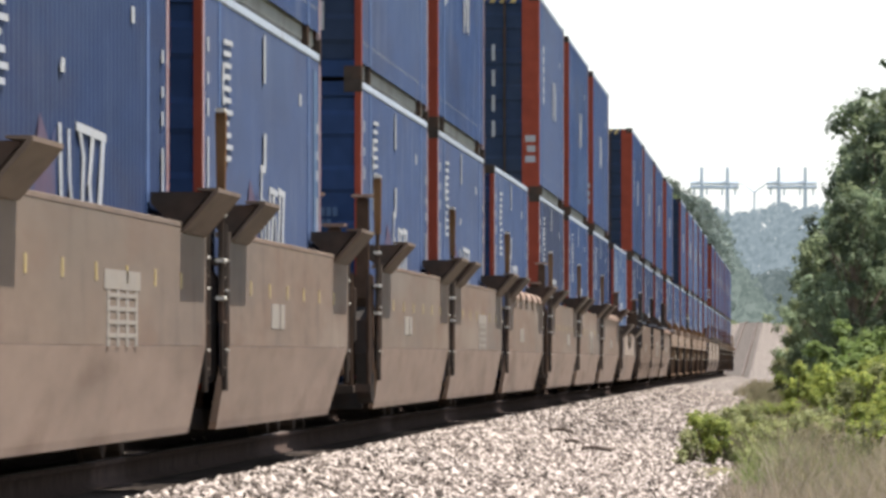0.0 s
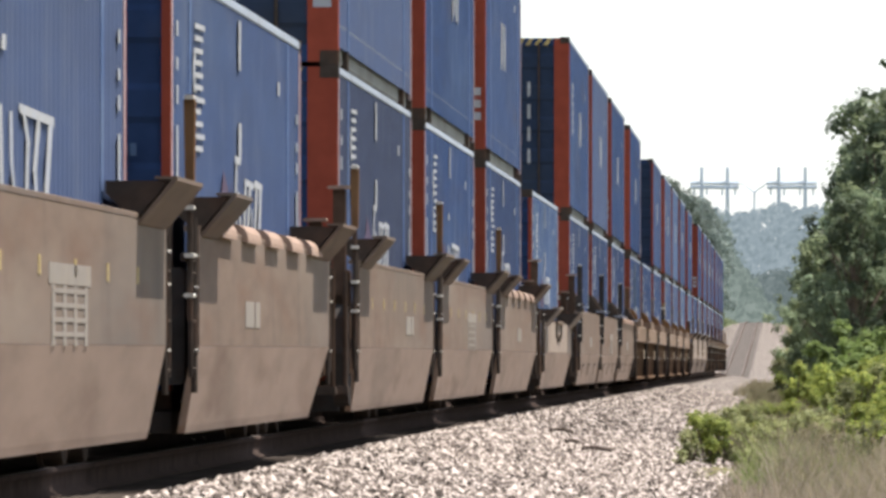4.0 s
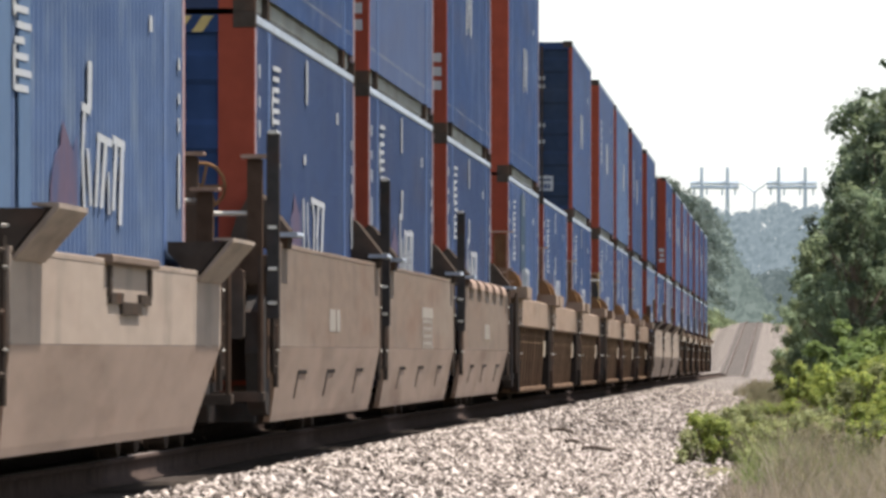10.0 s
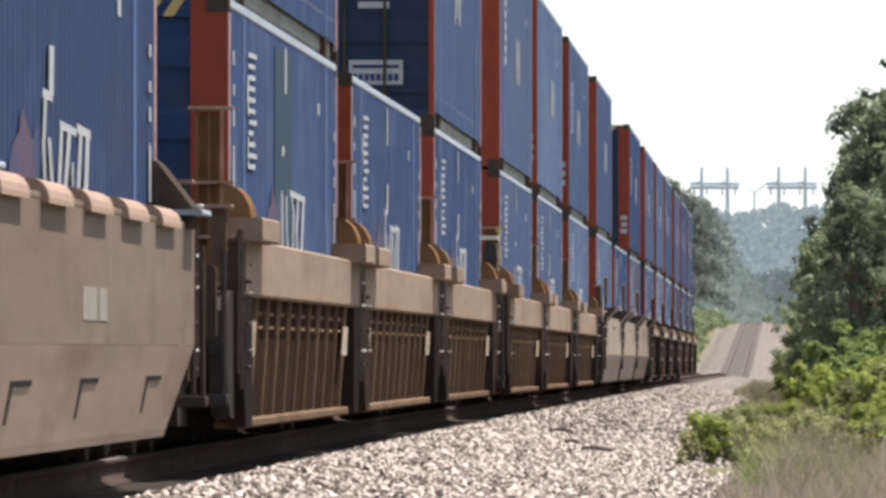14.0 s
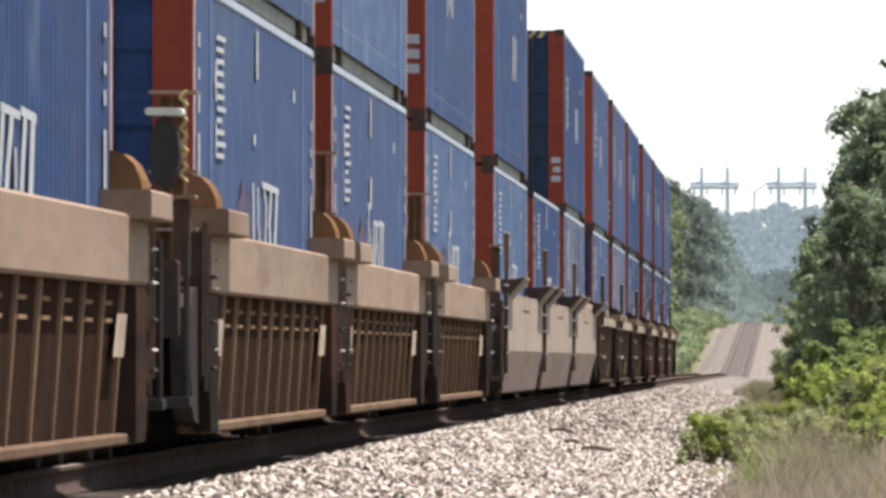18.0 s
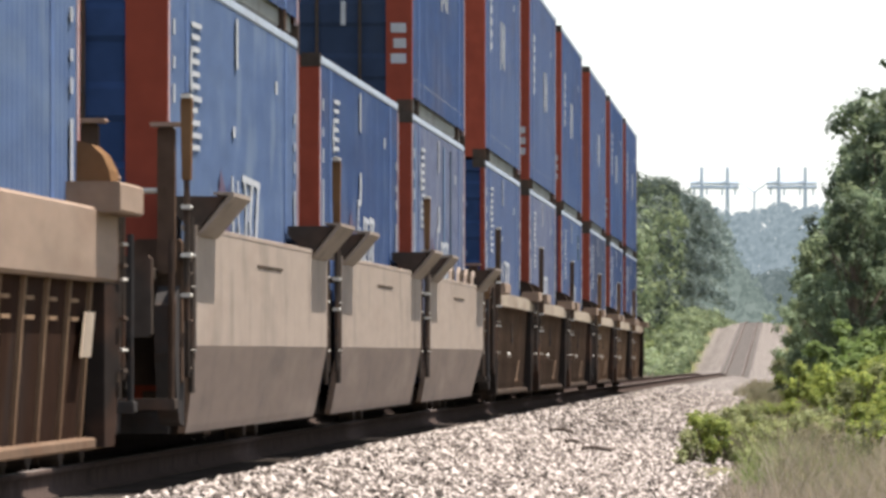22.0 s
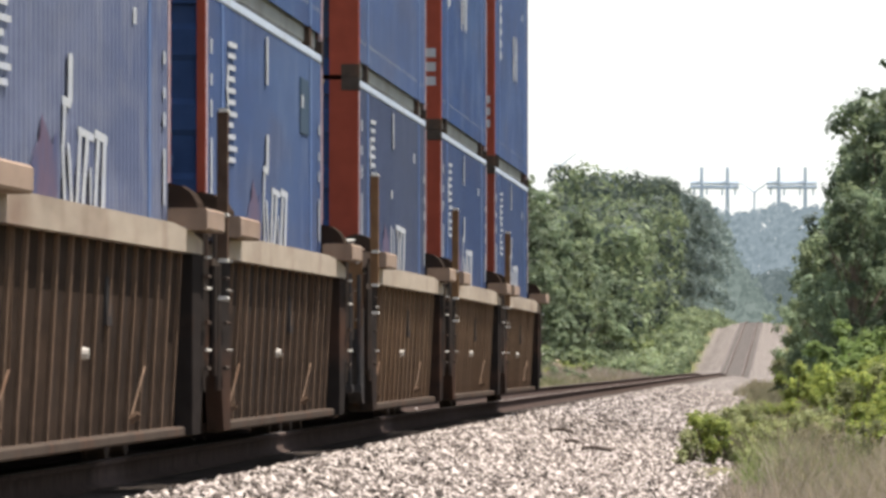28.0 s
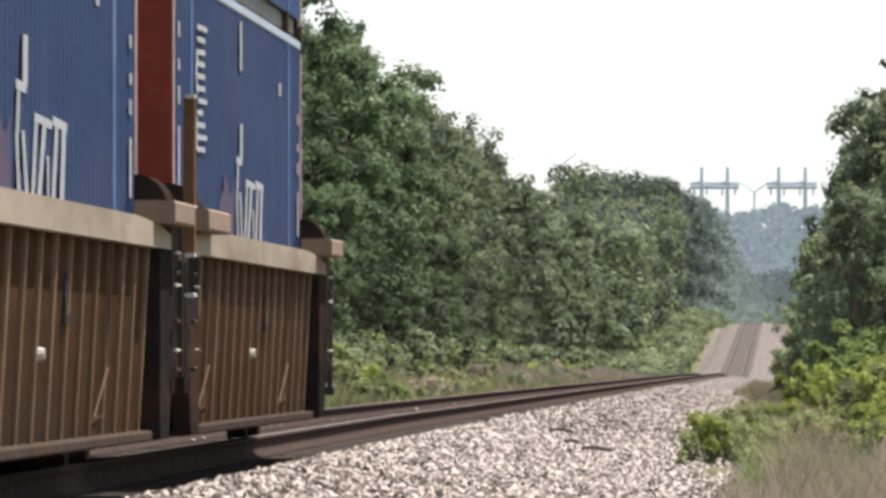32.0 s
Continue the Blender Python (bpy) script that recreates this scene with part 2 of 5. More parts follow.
LEAF_BANK = leafy("grey_green_leaves", (0.1, 0.132, 0.076), (0.165, 0.196, 0.115), (0.13, 0.163, 0.095), 0.45, 0.5)
# distance haze put into the leaf colour: paler and greyer farther off
LEAF_HAZY = leafy("hazed_grey_green_leaves", (0.11, 0.14, 0.125), (0.16, 0.19, 0.17), (0.135, 0.165, 0.147), 0.35, 0.25)
LEAF_FAR = leafy("haze_paled_leaves", (0.075, 0.096, 0.074), (0.108, 0.13, 0.1), (0.09, 0.112, 0.087), 0.38, 0.3)
LEAF_WEED = leafy("weed_leaves", (0.14, 0.158, 0.062), (0.29, 0.285, 0.13), (0.205, 0.215, 0.092), 0.45, 0.3)
LEAF_BUSH = leafy("bush_leaves", (0.11, 0.145, 0.035), (0.36, 0.37, 0.085), (0.21, 0.25, 0.055), 0.5)
GRASS_GREEN = leafy("green_grass", (0.074, 0.099, 0.031), (0.211, 0.223, 0.087), (0.124, 0.155, 0.050))
GRASS_DRY = leafy("dry_grass", (0.205, 0.163, 0.122), (0.42, 0.345, 0.268), (0.295, 0.238, 0.182), 0.42)
GRASS_OLIVE = leafy("olive_weeds", (0.10, 0.09, 0.05), (0.27, 0.225, 0.145), (0.165, 0.142, 0.085), 0.42)


# ---- mesh tools ----
def box(bm, x0, x1, y0, y1, z0, z1):
    v = [bm.verts.new((x, y, z)) for x in (x0, x1) for y in (y0, y1) for z in (z0, z1)]
    for f in ((0, 1, 3, 2), (4, 6, 7, 5), (0, 4, 5, 1), (2, 3, 7, 6), (0, 2, 6, 4), (1, 5, 7, 3)):
        bm.faces.new([v[i] for i in f])


def soft_box(bm, x0, x1, y0, y1, z0, z1, r=0.02):
    """A box with chamfered long edges (along y) and slightly pulled-in ends."""
    prof = [(x0 + r, z0), (x1 - r, z0), (x1, z0 + r), (x1, z1 - r), (x1 - r, z1), (x0 + r, z1), (x0, z1 - r), (x0, z0 + r)]
    prism(bm, prof, y0, y1)


def prism(bm, prof, y0, y1):
    """A closed (x, z) profile drawn out along y."""
    a = [bm.verts.new((x, y0, z)) for x, z in prof]
    b = [bm.verts.new((x, y1, z)) for x, z in prof]
    n = len(prof)
    for i in range(n):
        bm.faces.new((a[i], a[(i + 1) % n], b[(i + 1) % n], b[i]))
    bm.faces.new(a[::-1])
    bm.faces.new(b)


def prism_x(bm, prof, x0, x1):
    """A closed (y, z) profile drawn out along x."""
    a = [bm.verts.new((x0, y, z)) for y, z in prof]
    b = [bm.verts.new((x1, y, z)) for y, z in prof]
    n = len(prof)
    for i in range(n):
        bm.faces.new((a[i], b[i], b[(i + 1) % n], a[(i + 1) % n]))
    bm.faces.new(a)
    bm.faces.new(b[::-1])


def rod(bm, p, q, r0, r1=None, n=6):
    r1 = r0 if r1 is None else r1
    p, q = Vector(p), Vector(q)
    w = (q - p).normalized()
    u = w.orthogonal().normalized()
    v = w.cross(u)
    rings = []
    for c, r in ((p, r0), (q, r1)):
        rings.append([bm.verts.new(c + (u * math.cos(a) + v * math.sin(a)) * r) for a in (2 * math.pi * i / n for i in range(n))])
    for i in range(n):
        bm.faces.new((rings[0][i], rings[0][(i + 1) % n], rings[1][(i + 1) % n], rings[1][i]))
    bm.faces.new(rings[0][::-1])
    bm.faces.new(rings[1])


MESHES = {}


def mesh_of(key, build, material):
    """One shared mesh for each key."""
    if key not in MESHES:
        bm = bmesh.new()
        build(bm)
        bmesh.ops.recalc_face_normals(bm, faces=bm.faces)
        me = bpy.data.meshes.new(str(key[0]))
        bm.to_mesh(me)
        bm.free()
        me.materials.append(material)
        MESHES[key] = me
    return MESHES[key]


def part(name, key, build, material, parent, label="", at=None):
    ob = new(name, mesh_of((name, *key), build, material))
    ob.parent = parent
    if at is not None:
        ob.matrix_local = at
    return tagged(ob, label) if label else ob


def quick_mesh(name, verts, faces_n, loops, material, smooth=False):
    """A mesh straight from arrays; all faces have faces_n corners."""
    me = bpy.data.meshes.new(name)
    nf = len(loops) // faces_n
    me.vertices.add(len(verts))
    me.vertices.foreach_set("co", np.ascontiguousarray(verts, dtype=np.float32).ravel())
    me.loops.add(len(loops))
    me.loops.foreach_set("vertex_index", np.ascontiguousarray(loops, dtype=np.int32))
    me.polygons.add(nf)
    me.polygons.foreach_set("loop_start", np.arange(0, nf * faces_n, faces_n, dtype=np.int32))
    me.update(calc_edges=True)
    me.validate()
    me.materials.append(material)
    return me


# ---- the lie of the land ----
PROFILE_Y = np.array([-900, 0, 70, 110, 190, 300, 450, 591, 640, 700, 780, 840, 900, 1000, 1100, 1180, 1230, 1290, 1500, 1900, 2050, 2400, 6000.0])
PROFILE_Z = np.array([0, 0, 0, -0.01, -0.10, -0.24, -0.42, -0.62, -0.9, -1.5, -1.9, -1.3, -0.4, 1.2, 2.9, 4.2, 4.6, 4.4, 4.0, 4.4, 4.4, 3.0, 0.0])


def rise(y):
    """Height of the railhead along the track."""
    return float(np.interp(y, PROFILE_Y, PROFILE_Z))


SECTION_X = np.array([-3000, -60, -26, -18, -14.5, -11.5, -9.0, -8.0, -6.9, -3.75, -3.3, -2.4, -1.3, -0.4, 1.5, 6, 30, 3000.0])
SECTION_Z = np.array([0.5, 0.9, 0.9, 0.5, 0.0, -0.65, -0.85, -0.45, -0.2, -0.2, -0.26, -0.42, -0.52, -0.56, -0.6, -0.7, -0.9, -1.0])


def ground_z(x, y):
    hill = 9.0 * min(1.0, max(0.0, (y - 850) / 1300)) * min(1.0, max(0.0, (abs(x - TRACK_X) - 9) / 22)) if y < 3200 else 0.0
    return rise(y) + float(np.interp(x, SECTION_X, SECTION_Z)) + hill


def ground_material():
    m = bpy.data.materials.new("ground_mix")
    m.use_nodes = True
    nt = m.node_tree
    n, l = nt.nodes, nt.links
    b = n["Principled BSDF"]
    b.inputs["Roughness"].default_value = 0.95
    b.inputs["Specular IOR Level"].default_value = 0.0
    geo = n.new("ShaderNodeNewGeometry")
    sep = n.new("ShaderNodeSeparateXYZ")
    l.new(geo.outputs["Position"], sep.inputs[0])

    def tex(scale, detail=8):
        t = n.new("ShaderNodeTexNoise")
        t.inputs["Scale"].default_value, t.inputs["Detail"].default_value = scale, detail
        l.new(geo.outputs["Position"], t.inputs["Vector"])
        return t.outputs["Fac"]

    def ramp(fac, *stops):
        r = n.new("ShaderNodeValToRGB")
        while len(r.color_ramp.elements) < len(stops):
            r.color_ramp.elements.new(0.5)
        for e, (at, c) in zip(r.color_ramp.elements, stops):
            e.position, e.color = at, (*c, 1)
        l.new(fac, r.inputs[0])
        return r.outputs[0]

    vor = n.new("ShaderNodeTexVoronoi")
    vor.inputs["Scale"].default_value = 14
    l.new(geo.outputs["Position"], vor.inputs["Vector"])
    stone = ramp(vor.outputs["Color"], (0.1, (0.04, 0.034, 0.03)), (0.5, (0.14, 0.118, 0.105)), (0.9, (0.27, 0.235, 0.21)))
    soil = ramp(tex(0.8), (0.35, (0.09, 0.07, 0.04)), (0.5, (0.09, 0.10, 0.035)), (0.65, (0.16, 0.13, 0.075)))
    edge = n.new("ShaderNodeMath")
    edge.operation = "ABSOLUTE"
    mid = n.new("ShaderNodeMath")
    mid.operation = "ADD"
    mid.inputs[1].default_value = 5.295
    l.new(sep.outputs["X"], mid.inputs[0])
    l.new(mid.outputs[0], edge.inputs[0])
    wide = n.new("ShaderNodeMapRange")
    wide.inputs["From Min"].default_value, wide.inputs["From Max"].default_value = 850, 1150
    wide.inputs["To Min"].default_value, wide.inputs["To Max"].default_value = 1.0, 0.92
    l.new(sep.outputs["Y"], wide.inputs["Value"])
    span = n.new("ShaderNodeMath")
    span.operation = "MULTIPLY"
    l.new(edge.outputs[0], span.inputs[0])
    l.new(wide.outputs[0], span.inputs[1])
    # trackbed darkened by oil and by the train's shade, both put in the colour
    oil_shade = n.new("ShaderNodeMapRange")
    oil_shade.inputs["From Min"].default_value, oil_shade.inputs["From Max"].default_value = 1.28, 1.5
    oil_shade.inputs["To Min"].default_value, oil_shade.inputs["To Max"].default_value = 0.92, 0.0
    l.new(edge.outputs[0], oil_shade.inputs["Value"])
    near = n.new("ShaderNodeMapRange")
    near.inputs["From Min"].default_value, near.inputs["From Max"].default_value = 600, 900
    near.inputs["To Min"].default_value, near.inputs["To Max"].default_value = 1.0, 0.7
    l.new(sep.outputs["Y"], near.inputs["Value"])
    shade_stain = n.new("ShaderNodeMath")
    shade_stain.operation = "MULTIPLY"
    l.new(oil_shade.outputs[0], shade_stain.inputs[0])
    l.new(near.outputs[0], shade_stain.inputs[1])
    oily_shaded = n.new("ShaderNodeMix")
    oily_shaded.data_type = "RGBA"
    oily_shaded.inputs["B"].default_value = (0.06, 0.053, 0.049, 1)
    l.new(shade_stain.outputs[0], oily_shaded.inputs["Factor"])
    l.new(stone, oily_shaded.inputs["A"])
    stone = oily_shaded.outputs["Result"]
    wob = n.new("ShaderNodeMath")
    wob.operation = "MULTIPLY_ADD"
    l.new(tex(0.5, 4), wob.inputs[0])
    wob.inputs[1].default_value = 2.6
    l.new(span.outputs[0], wob.inputs[2])
    mr = n.new("ShaderNodeMapRange")
    mr.inputs["From Min"].default_value, mr.inputs["From Max"].default_value = 5.2, 5.7
    l.new(wob.outputs[0], mr.inputs["Value"])
    mix = n.new("ShaderNodeMix")
    mix.data_type = "RGBA"
    l.new(mr.outputs[0], mix.inputs["Factor"])
    l.new(stone, mix.inputs["A"])
    l.new(soil, mix.inputs["B"])
    l.new(mix.outputs["Result"], b.inputs["Base Color"])
    bp = n.new("ShaderNodeBump")
    bp.inputs["Strength"].default_value, bp.inputs["Distance"].default_value = 0.6, 0.05
    l.new(vor.outputs["Distance"], bp.inputs["Height"])
    l.new(bp.outputs[0], b.inputs["Normal"])
    return m


def build_ground():
    xs = np.unique(np.concatenate([SECTION_X, np.linspace(-12, 3, 40), np.linspace(-60, -12, 12), [-1500, -600, -250, -120, 12, 60, 120, 250, 600, 1500]]))
    ys = np.unique(np.concatenate([[-3000, -1500], np.linspace(-900, 0, 20), np.linspace(0, 1000, 101), np.linspace(1000, 1300, 31), np.linspace(1320, 2600, 48), [3000, 3600, 4500]]))
    verts = np.array([(x, y, ground_z(x, y) + (0.0 if -9 < x < -1 else 0.12 * noise.noise((x * 0.3, y * 0.08, 0)))) for y in ys for x in xs])
    w = len(xs)
    loops = []
    for j in range(len(ys) - 1):
        for i in range(w - 1):
            a = j * w + i
            loops += [a, a + 1, a + w + 1, a + w]
    me = quick_mesh("ground", verts, 4, loops, ground_material())
    tagged(new("ground", me), "gravel trackbed with rough grassy verges", "ground", kind="structure")


build_ground()


# ---- rails and ties ----
def rail_path(x, name, label):
    prof = [(-0.07, -0.18), (0.07, -0.18), (0.07, -0.165), (0.012, -0.14), (0.012, -0.045), (0.036, -0.035), (0.036, -0.006), (0.028, 0),
            (-0.028, 0), (-0.036, -0.006), (-0.036, -0.035), (-0.012, -0.045), (-0.012, -0.14), (-0.07, -0.165)]
    ys = np.unique(np.concatenate([[-900, -400, 0], np.arange(20, 2100, 15)]))
    verts, loops = [], []
    for y in ys:
        z = rise(y)
        verts += [(x + px, y, z + pz) for px, pz in prof]
    k = len(prof)
    tops = []
    for j in range(len(ys) - 1):
        for i in range(k):
            a, b = j * k + i, j * k + (i + 1) % k
            loops += [a, b, b + k, a + k]
            tops.append(1 if i == 7 else 0)
    me = quick_mesh("rail", np.array(verts), 4, loops, RUSTY)
    me.materials.append(STEEL)
    me.polygons.foreach_set("material_index", np.array(tops, dtype=np.int32)[: len(me.polygons)])
    return tagged(new(name, me), label, "rail", group="rails of the track", kind="structure")


rail_path(TRACK_X + 0.753, "rail", "rusty steel rail with a polished top on wooden ties")
rail_path(TRACK_X - 0.753, "rail", "rusty steel rail with a polished top on wooden ties")


def build_ties():
    root = tagged(new("railway_ties"), "dark weathered wooden ties under the rails", "ties", kind="structure")

    def plank(bm):
        soft_box(bm, -1.3, 1.3, -0.11, 0.11, -0.17, 0, 0.012)
    for i in range(300):
        y = 60 + i * 0.53
        part("tie", (), plank, WOOD, root, at=pose(TRACK_X + random.uniform(-0.03, 0.03), y, rise(y) - 0.178, 0, 0, random.uniform(-1, 1)))
    verts, loops = [], []
    for y in list(np.arange(-100, 60, 0.53)) + list(np.arange(219.3, 640, 0.53)):
        a, z = len(verts), rise(y) - 0.178
        verts += [(TRACK_X + sx * 1.3, y + sy * 0.11, z + sz) for sx in (-1, 1) for sy in (-1, 1) for sz in (-0.17, 0)]
        for f in ((0, 1, 3, 2), (4, 6, 7, 5), (0, 4, 5, 1), (2, 3, 7, 6), (1, 5, 7, 3)):
            loops += [a + i for i in f]
    ob = new("tie_row", quick_mesh("tie_row", np.array(verts), 4, loops, WOOD))
    ob.parent = root
    tagged(ob, kind="stuff")


build_ties()


# ---- containers ----
CL, CW, CH, CH_UPPER = 16.15, 2.59, 2.896, 3.155
HL, HW = CL / 2, CW / 2


def corrugated(bm, side, ch, deep):
    """One corrugated long wall between the end posts and the rails."""
    y, x_out, x_in = -HL + 0.16, side * (HW - 0.006), side * (HW - (0.04 if deep else 0.018))
    z0, z1 = 0.16, ch - 0.07
    pts = [(x_out, y)]
    while y < HL - 0.45:
        for dx, dy in ((x_out, 0.11), (x_in, 0.07), (x_in, 0.07), (x_out, 0.07)):
            y += dy
            pts.append((dx, y))
    pts.append((x_out, HL - 0.16))
    lo = [bm.verts.new((x, yy, z0)) for x, yy in pts]
    hi = [bm.verts.new((x, yy, z1)) for x, yy in pts]
    for i in range(len(pts) - 1):
        bm.faces.new((lo[i], lo[i + 1], hi[i + 1], hi[i]))


def ribbed_panel(bm, x0, x1, y, out, ribs, ch):
    """A door leaf or end wall with level ribs, as one folded sheet with thickness."""
    z0, z1 = 0.18, ch - 0.16
    step = (z1 - z0) / ribs
    prof = [(y, z0)]
    for i in range(ribs):
        z = z0 + step * i
        prof += [(y, z + step * 0.25), (y + out * 0.02, z + step * 0.33), (y + out * 0.02, z + step * 0.67), (y, z + step * 0.75)]
    prof += [(y, z1), (y - out * 0.05, z1), (y - out * 0.05, z0)]
    prism_x(bm, prof, x0, x1)


def bars(bm, rows, side, proud=0.004):
    x = side * (HW + 0.002)
    for y0, y1, z0, z1 in rows:
        box(bm, min(x, x + side * proud), max(x, x + side * proud), y0, y1, z0, z1)


def slanted(bm, strokes):
    """Flat painted strokes on the near side: (y, z) to (y, z) and a width, along y for steep strokes, along z for level ones."""
    x = HW + 0.002
    for ya, za, yb, zb, w in strokes:
        level = abs(zb - za) < 0.06
        h = w / 2
        h = h if level else h * 0.74
        corners = [(ya, za - h), (yb, zb - h), (yb, zb + h), (ya, za + h)] if level else [(ya - h, za), (ya + h, za), (yb + h, zb), (yb - h, zb)]
        v = [bm.verts.new((x + 0.004, p, q)) for p, q in corners]
        u = [bm.verts.new((x, p, q)) for p, q in corners]
        bm.faces.new(v)
        for j in range(4):
            bm.faces.new((u[j], u[(j + 1) % 4], v[(j + 1) % 4], v[j]))


# strokes of the two worn emblems: start, end and width
BRUSHED = ((0.72, 2.02, 0.68, 1.75, 0.4), (0.1, 1.75, 0.75, 1.74, 0.05), (0.3, 1.74, 0.2, 1.5, 0.2), (0.15, 1.5, 0.3, 1.18, 0.22), (0.55, 1.52, 0.8, 1.2, 0.24),
           (1.3, 1.61, 2.5, 1.59, 0.045), (1.45, 1.6, 1.2, 1.2, 0.22), (2.0, 1.59, 1.65, 1.2, 0.26), (2.2, 1.42, 2.25, 1.17, 0.16), (2.55, 1.62, 3.55, 1.6, 0.05), (2.85, 1.61, 2.6, 1.2, 0.26), (3.35, 1.6, 3.15, 1.12, 0.34))
UPRIGHT = ((0.35, 1.98, 0.3, 1.9, 0.3), (0.1, 1.62, 0.2, 1.2, 0.26), (0.75, 1.6, 0.8, 1.34, 0.22), (0.8, 1.34, 1.0, 1.17, 0.2), (1.3, 1.63, 3.6, 1.61, 0.05), (1.55, 1.62, 1.9, 1.45, 0.26), (1.85, 1.46, 1.75, 1.16, 0.24),
           (2.6, 1.62, 2.3, 1.32, 0.26), (2.3, 1.32, 2.45, 1.14, 0.3), (3.4, 1.62, 3.05, 1.14, 0.34))


PATCHES = {12: [(-2.0, 0.5, 0.2, 2.72, TEAL)], 8: [(-6.8, -5.9, 0.2, 2.72, FADED), (-5.4, -4.6, 0.2, 2.72, FADED)], 23: [(4.4, 5.8, 2.15, 2.6, TEAL)],
           20: [(-7.4, -6.9, 0.2, 2.72, FADED), (1.0, 1.5, 0.2, 2.72, FADED), (3.2, 3.5, 0.2, 2.72, TEAL)], 1: [(6.9, 7.5, 0.2, 2.72, FADED)]}


OTHER_BLUES = {22: BLUE_FADED, 20: BLUE_FADED, 24: BLUE_DARK, 5: BLUE_DARK, 0: BLUE_DEEP, 7: BLUE_DEEP, 9: BLUE_DEEP, 10: BLUE_DEEP, 11: BLUE_DEEP, 18: BLUE_PALE, 26: BLUE_DEEP, 25: BLUE_DEEP, 113: BLUE_DARK, 8: BLUE_PALE, 17: BLUE_PALE, 116: BLUE_PALE}


def container(end_red, upper, variant, label):
    """A 53-foot container; its near end looks down the track (local -y)."""
    root = new("shipping_container")
    edge = HW - (0.268 if end_red else 0.058)
    ch = CH_UPPER if upper else CH
    tagged(root, label, "container", group="containers of the train")
    for side in (1, -1):
        part("side_wall", (side, upper, variant if variant in OTHER_BLUES else -1), lambda bm: corrugated(bm, side, ch, variant in (22, 20, 8)), OTHER_BLUES.get(variant, BLUE), root)
        part("top_rail", (side, upper), lambda bm: soft_box(bm, min(side * (HW - 0.07), side * HW), max(side * (HW - 0.07), side * HW), -HL + 0.02, HL - 0.02, ch - 0.085, ch - 0.01, 0.012),
             RAIL_GREY, root, "light grey top rail")
        lo = 0.34 if upper else 0.17
        part("bottom_rail", (side, upper), lambda bm: soft_box(bm, min(side * (HW - 0.12), side * (HW - 0.05)), max(side * (HW - 0.12), side * (HW - 0.05)), -HL + 0.3, HL - 0.3, 0.03, lo, 0.015),
             UNDER if upper else NAVY, root, "recessed grey bottom beam" if upper else "")
        for y in (-6.1, 6.1):
            part("panel_post", (side, upper, y), lambda bm: box(bm, *sorted((side * (HW - 0.03), side * (HW + 0.001))), y - 0.13, y + 0.13, 0.17, ch - 0.09), PANEL, root)
        if upper:
            for y in (-6.1, 6.1):
                part("lifting_post", (side, y), lambda bm: box(bm, *sorted((side * (HW - 0.16), side * (HW - 0.004))), y - 0.12, y + 0.12, 0.0, 0.40), DARK, root)
            part("lower_flange", (side,), lambda bm: soft_box(bm, *sorted((side * (HW - 0.06), side * (HW - 0.01))), -HL + 0.2, HL - 0.2, 0.33, 0.38, 0.01), UNDER, root)
        for end in (-1, 1):
            wide = 0.27 if end_red else 0.06

            def post(bm):
                x0, x1 = sorted((side * (HW - wide), side * HW))
                y0, y1 = sorted((end * HL, end * (HL - 0.07)))
                box(bm, x0, x1, y0, y1, 0.02, ch - 0.02)
            # pale pink for the sun on the red post's side, put in the colour
            part("edge_strip", (side, end, upper), lambda bm: box(bm, *sorted((side * (HW - 0.03), side * (HW + 0.002))), *sorted((end * (HL - 0.07), end * (HL - 0.2))), 0.1, ch - 0.09), EDGE if end > 0 or not end_red else RED, root)
            part("corner_post", (side, end, end_red, upper), post, RED, root, "wide red corner post" if end_red else "thin red edge post")

            for z0, z1 in ((-0.001, 0.12), (ch - 0.118, ch)):
                def casting(bm):
                    x0, x1 = sorted((side * (HW - 0.16), side * (HW + 0.004)))
                    y0, y1 = sorted((end * (HL + 0.006), end * (HL - 0.18)))
                    box(bm, x0, x1, y0, y1, z0, z1)
                part("corner_casting", (side, end, z0, upper), casting, DARK, root)
    for end in (-1, 1):
        if end < 0:
            for a, b in ((-edge, -0.01), (0.01, edge)):
                part("door", (a, b, upper), lambda bm: ribbed_panel(bm, a, b, -HL + 0.03, -1, 5, ch), SLATE if upper else NAVY, root)
        else:
            part("end_wall", (end_red, upper), lambda bm: ribbed_panel(bm, -edge, edge, HL - 0.03, 1, 11, ch), NAVY, root)
        y0, y1 = sorted((end * HL, end * (HL - 0.08)))
        part("end_header", (end, upper, end_red), lambda bm: box(bm, -edge, edge, y0, y1, ch - 0.155, ch - 0.02), NAVY, root)
        part("end_sill", (end, end_red), lambda bm: box(bm, -edge, edge, y0, y1, 0.02, 0.175), NAVY, root)

    if end_red:
        for i in range(7):
            def hazard(bm):
                x0, yy = edge - 0.04 - 0.16 * (i + 1), -HL - 0.004
                v = [bm.verts.new(p) for p in ((x0, yy, ch - 0.15), (x0 + 0.08, yy, ch - 0.15), (x0 + 0.16, yy, ch - 0.03), (x0 + 0.08, yy, ch - 0.03))]
                w = [bm.verts.new((p.co.x, yy + 0.003, p.co.z)) for p in v]
                bm.faces.new(v)
                for j in range(4):
                    bm.faces.new((v[j], w[j], w[(j + 1) % 4], v[(j + 1) % 4]))
            part("hazard_stripe", (i, upper), hazard, YELLOW, root)
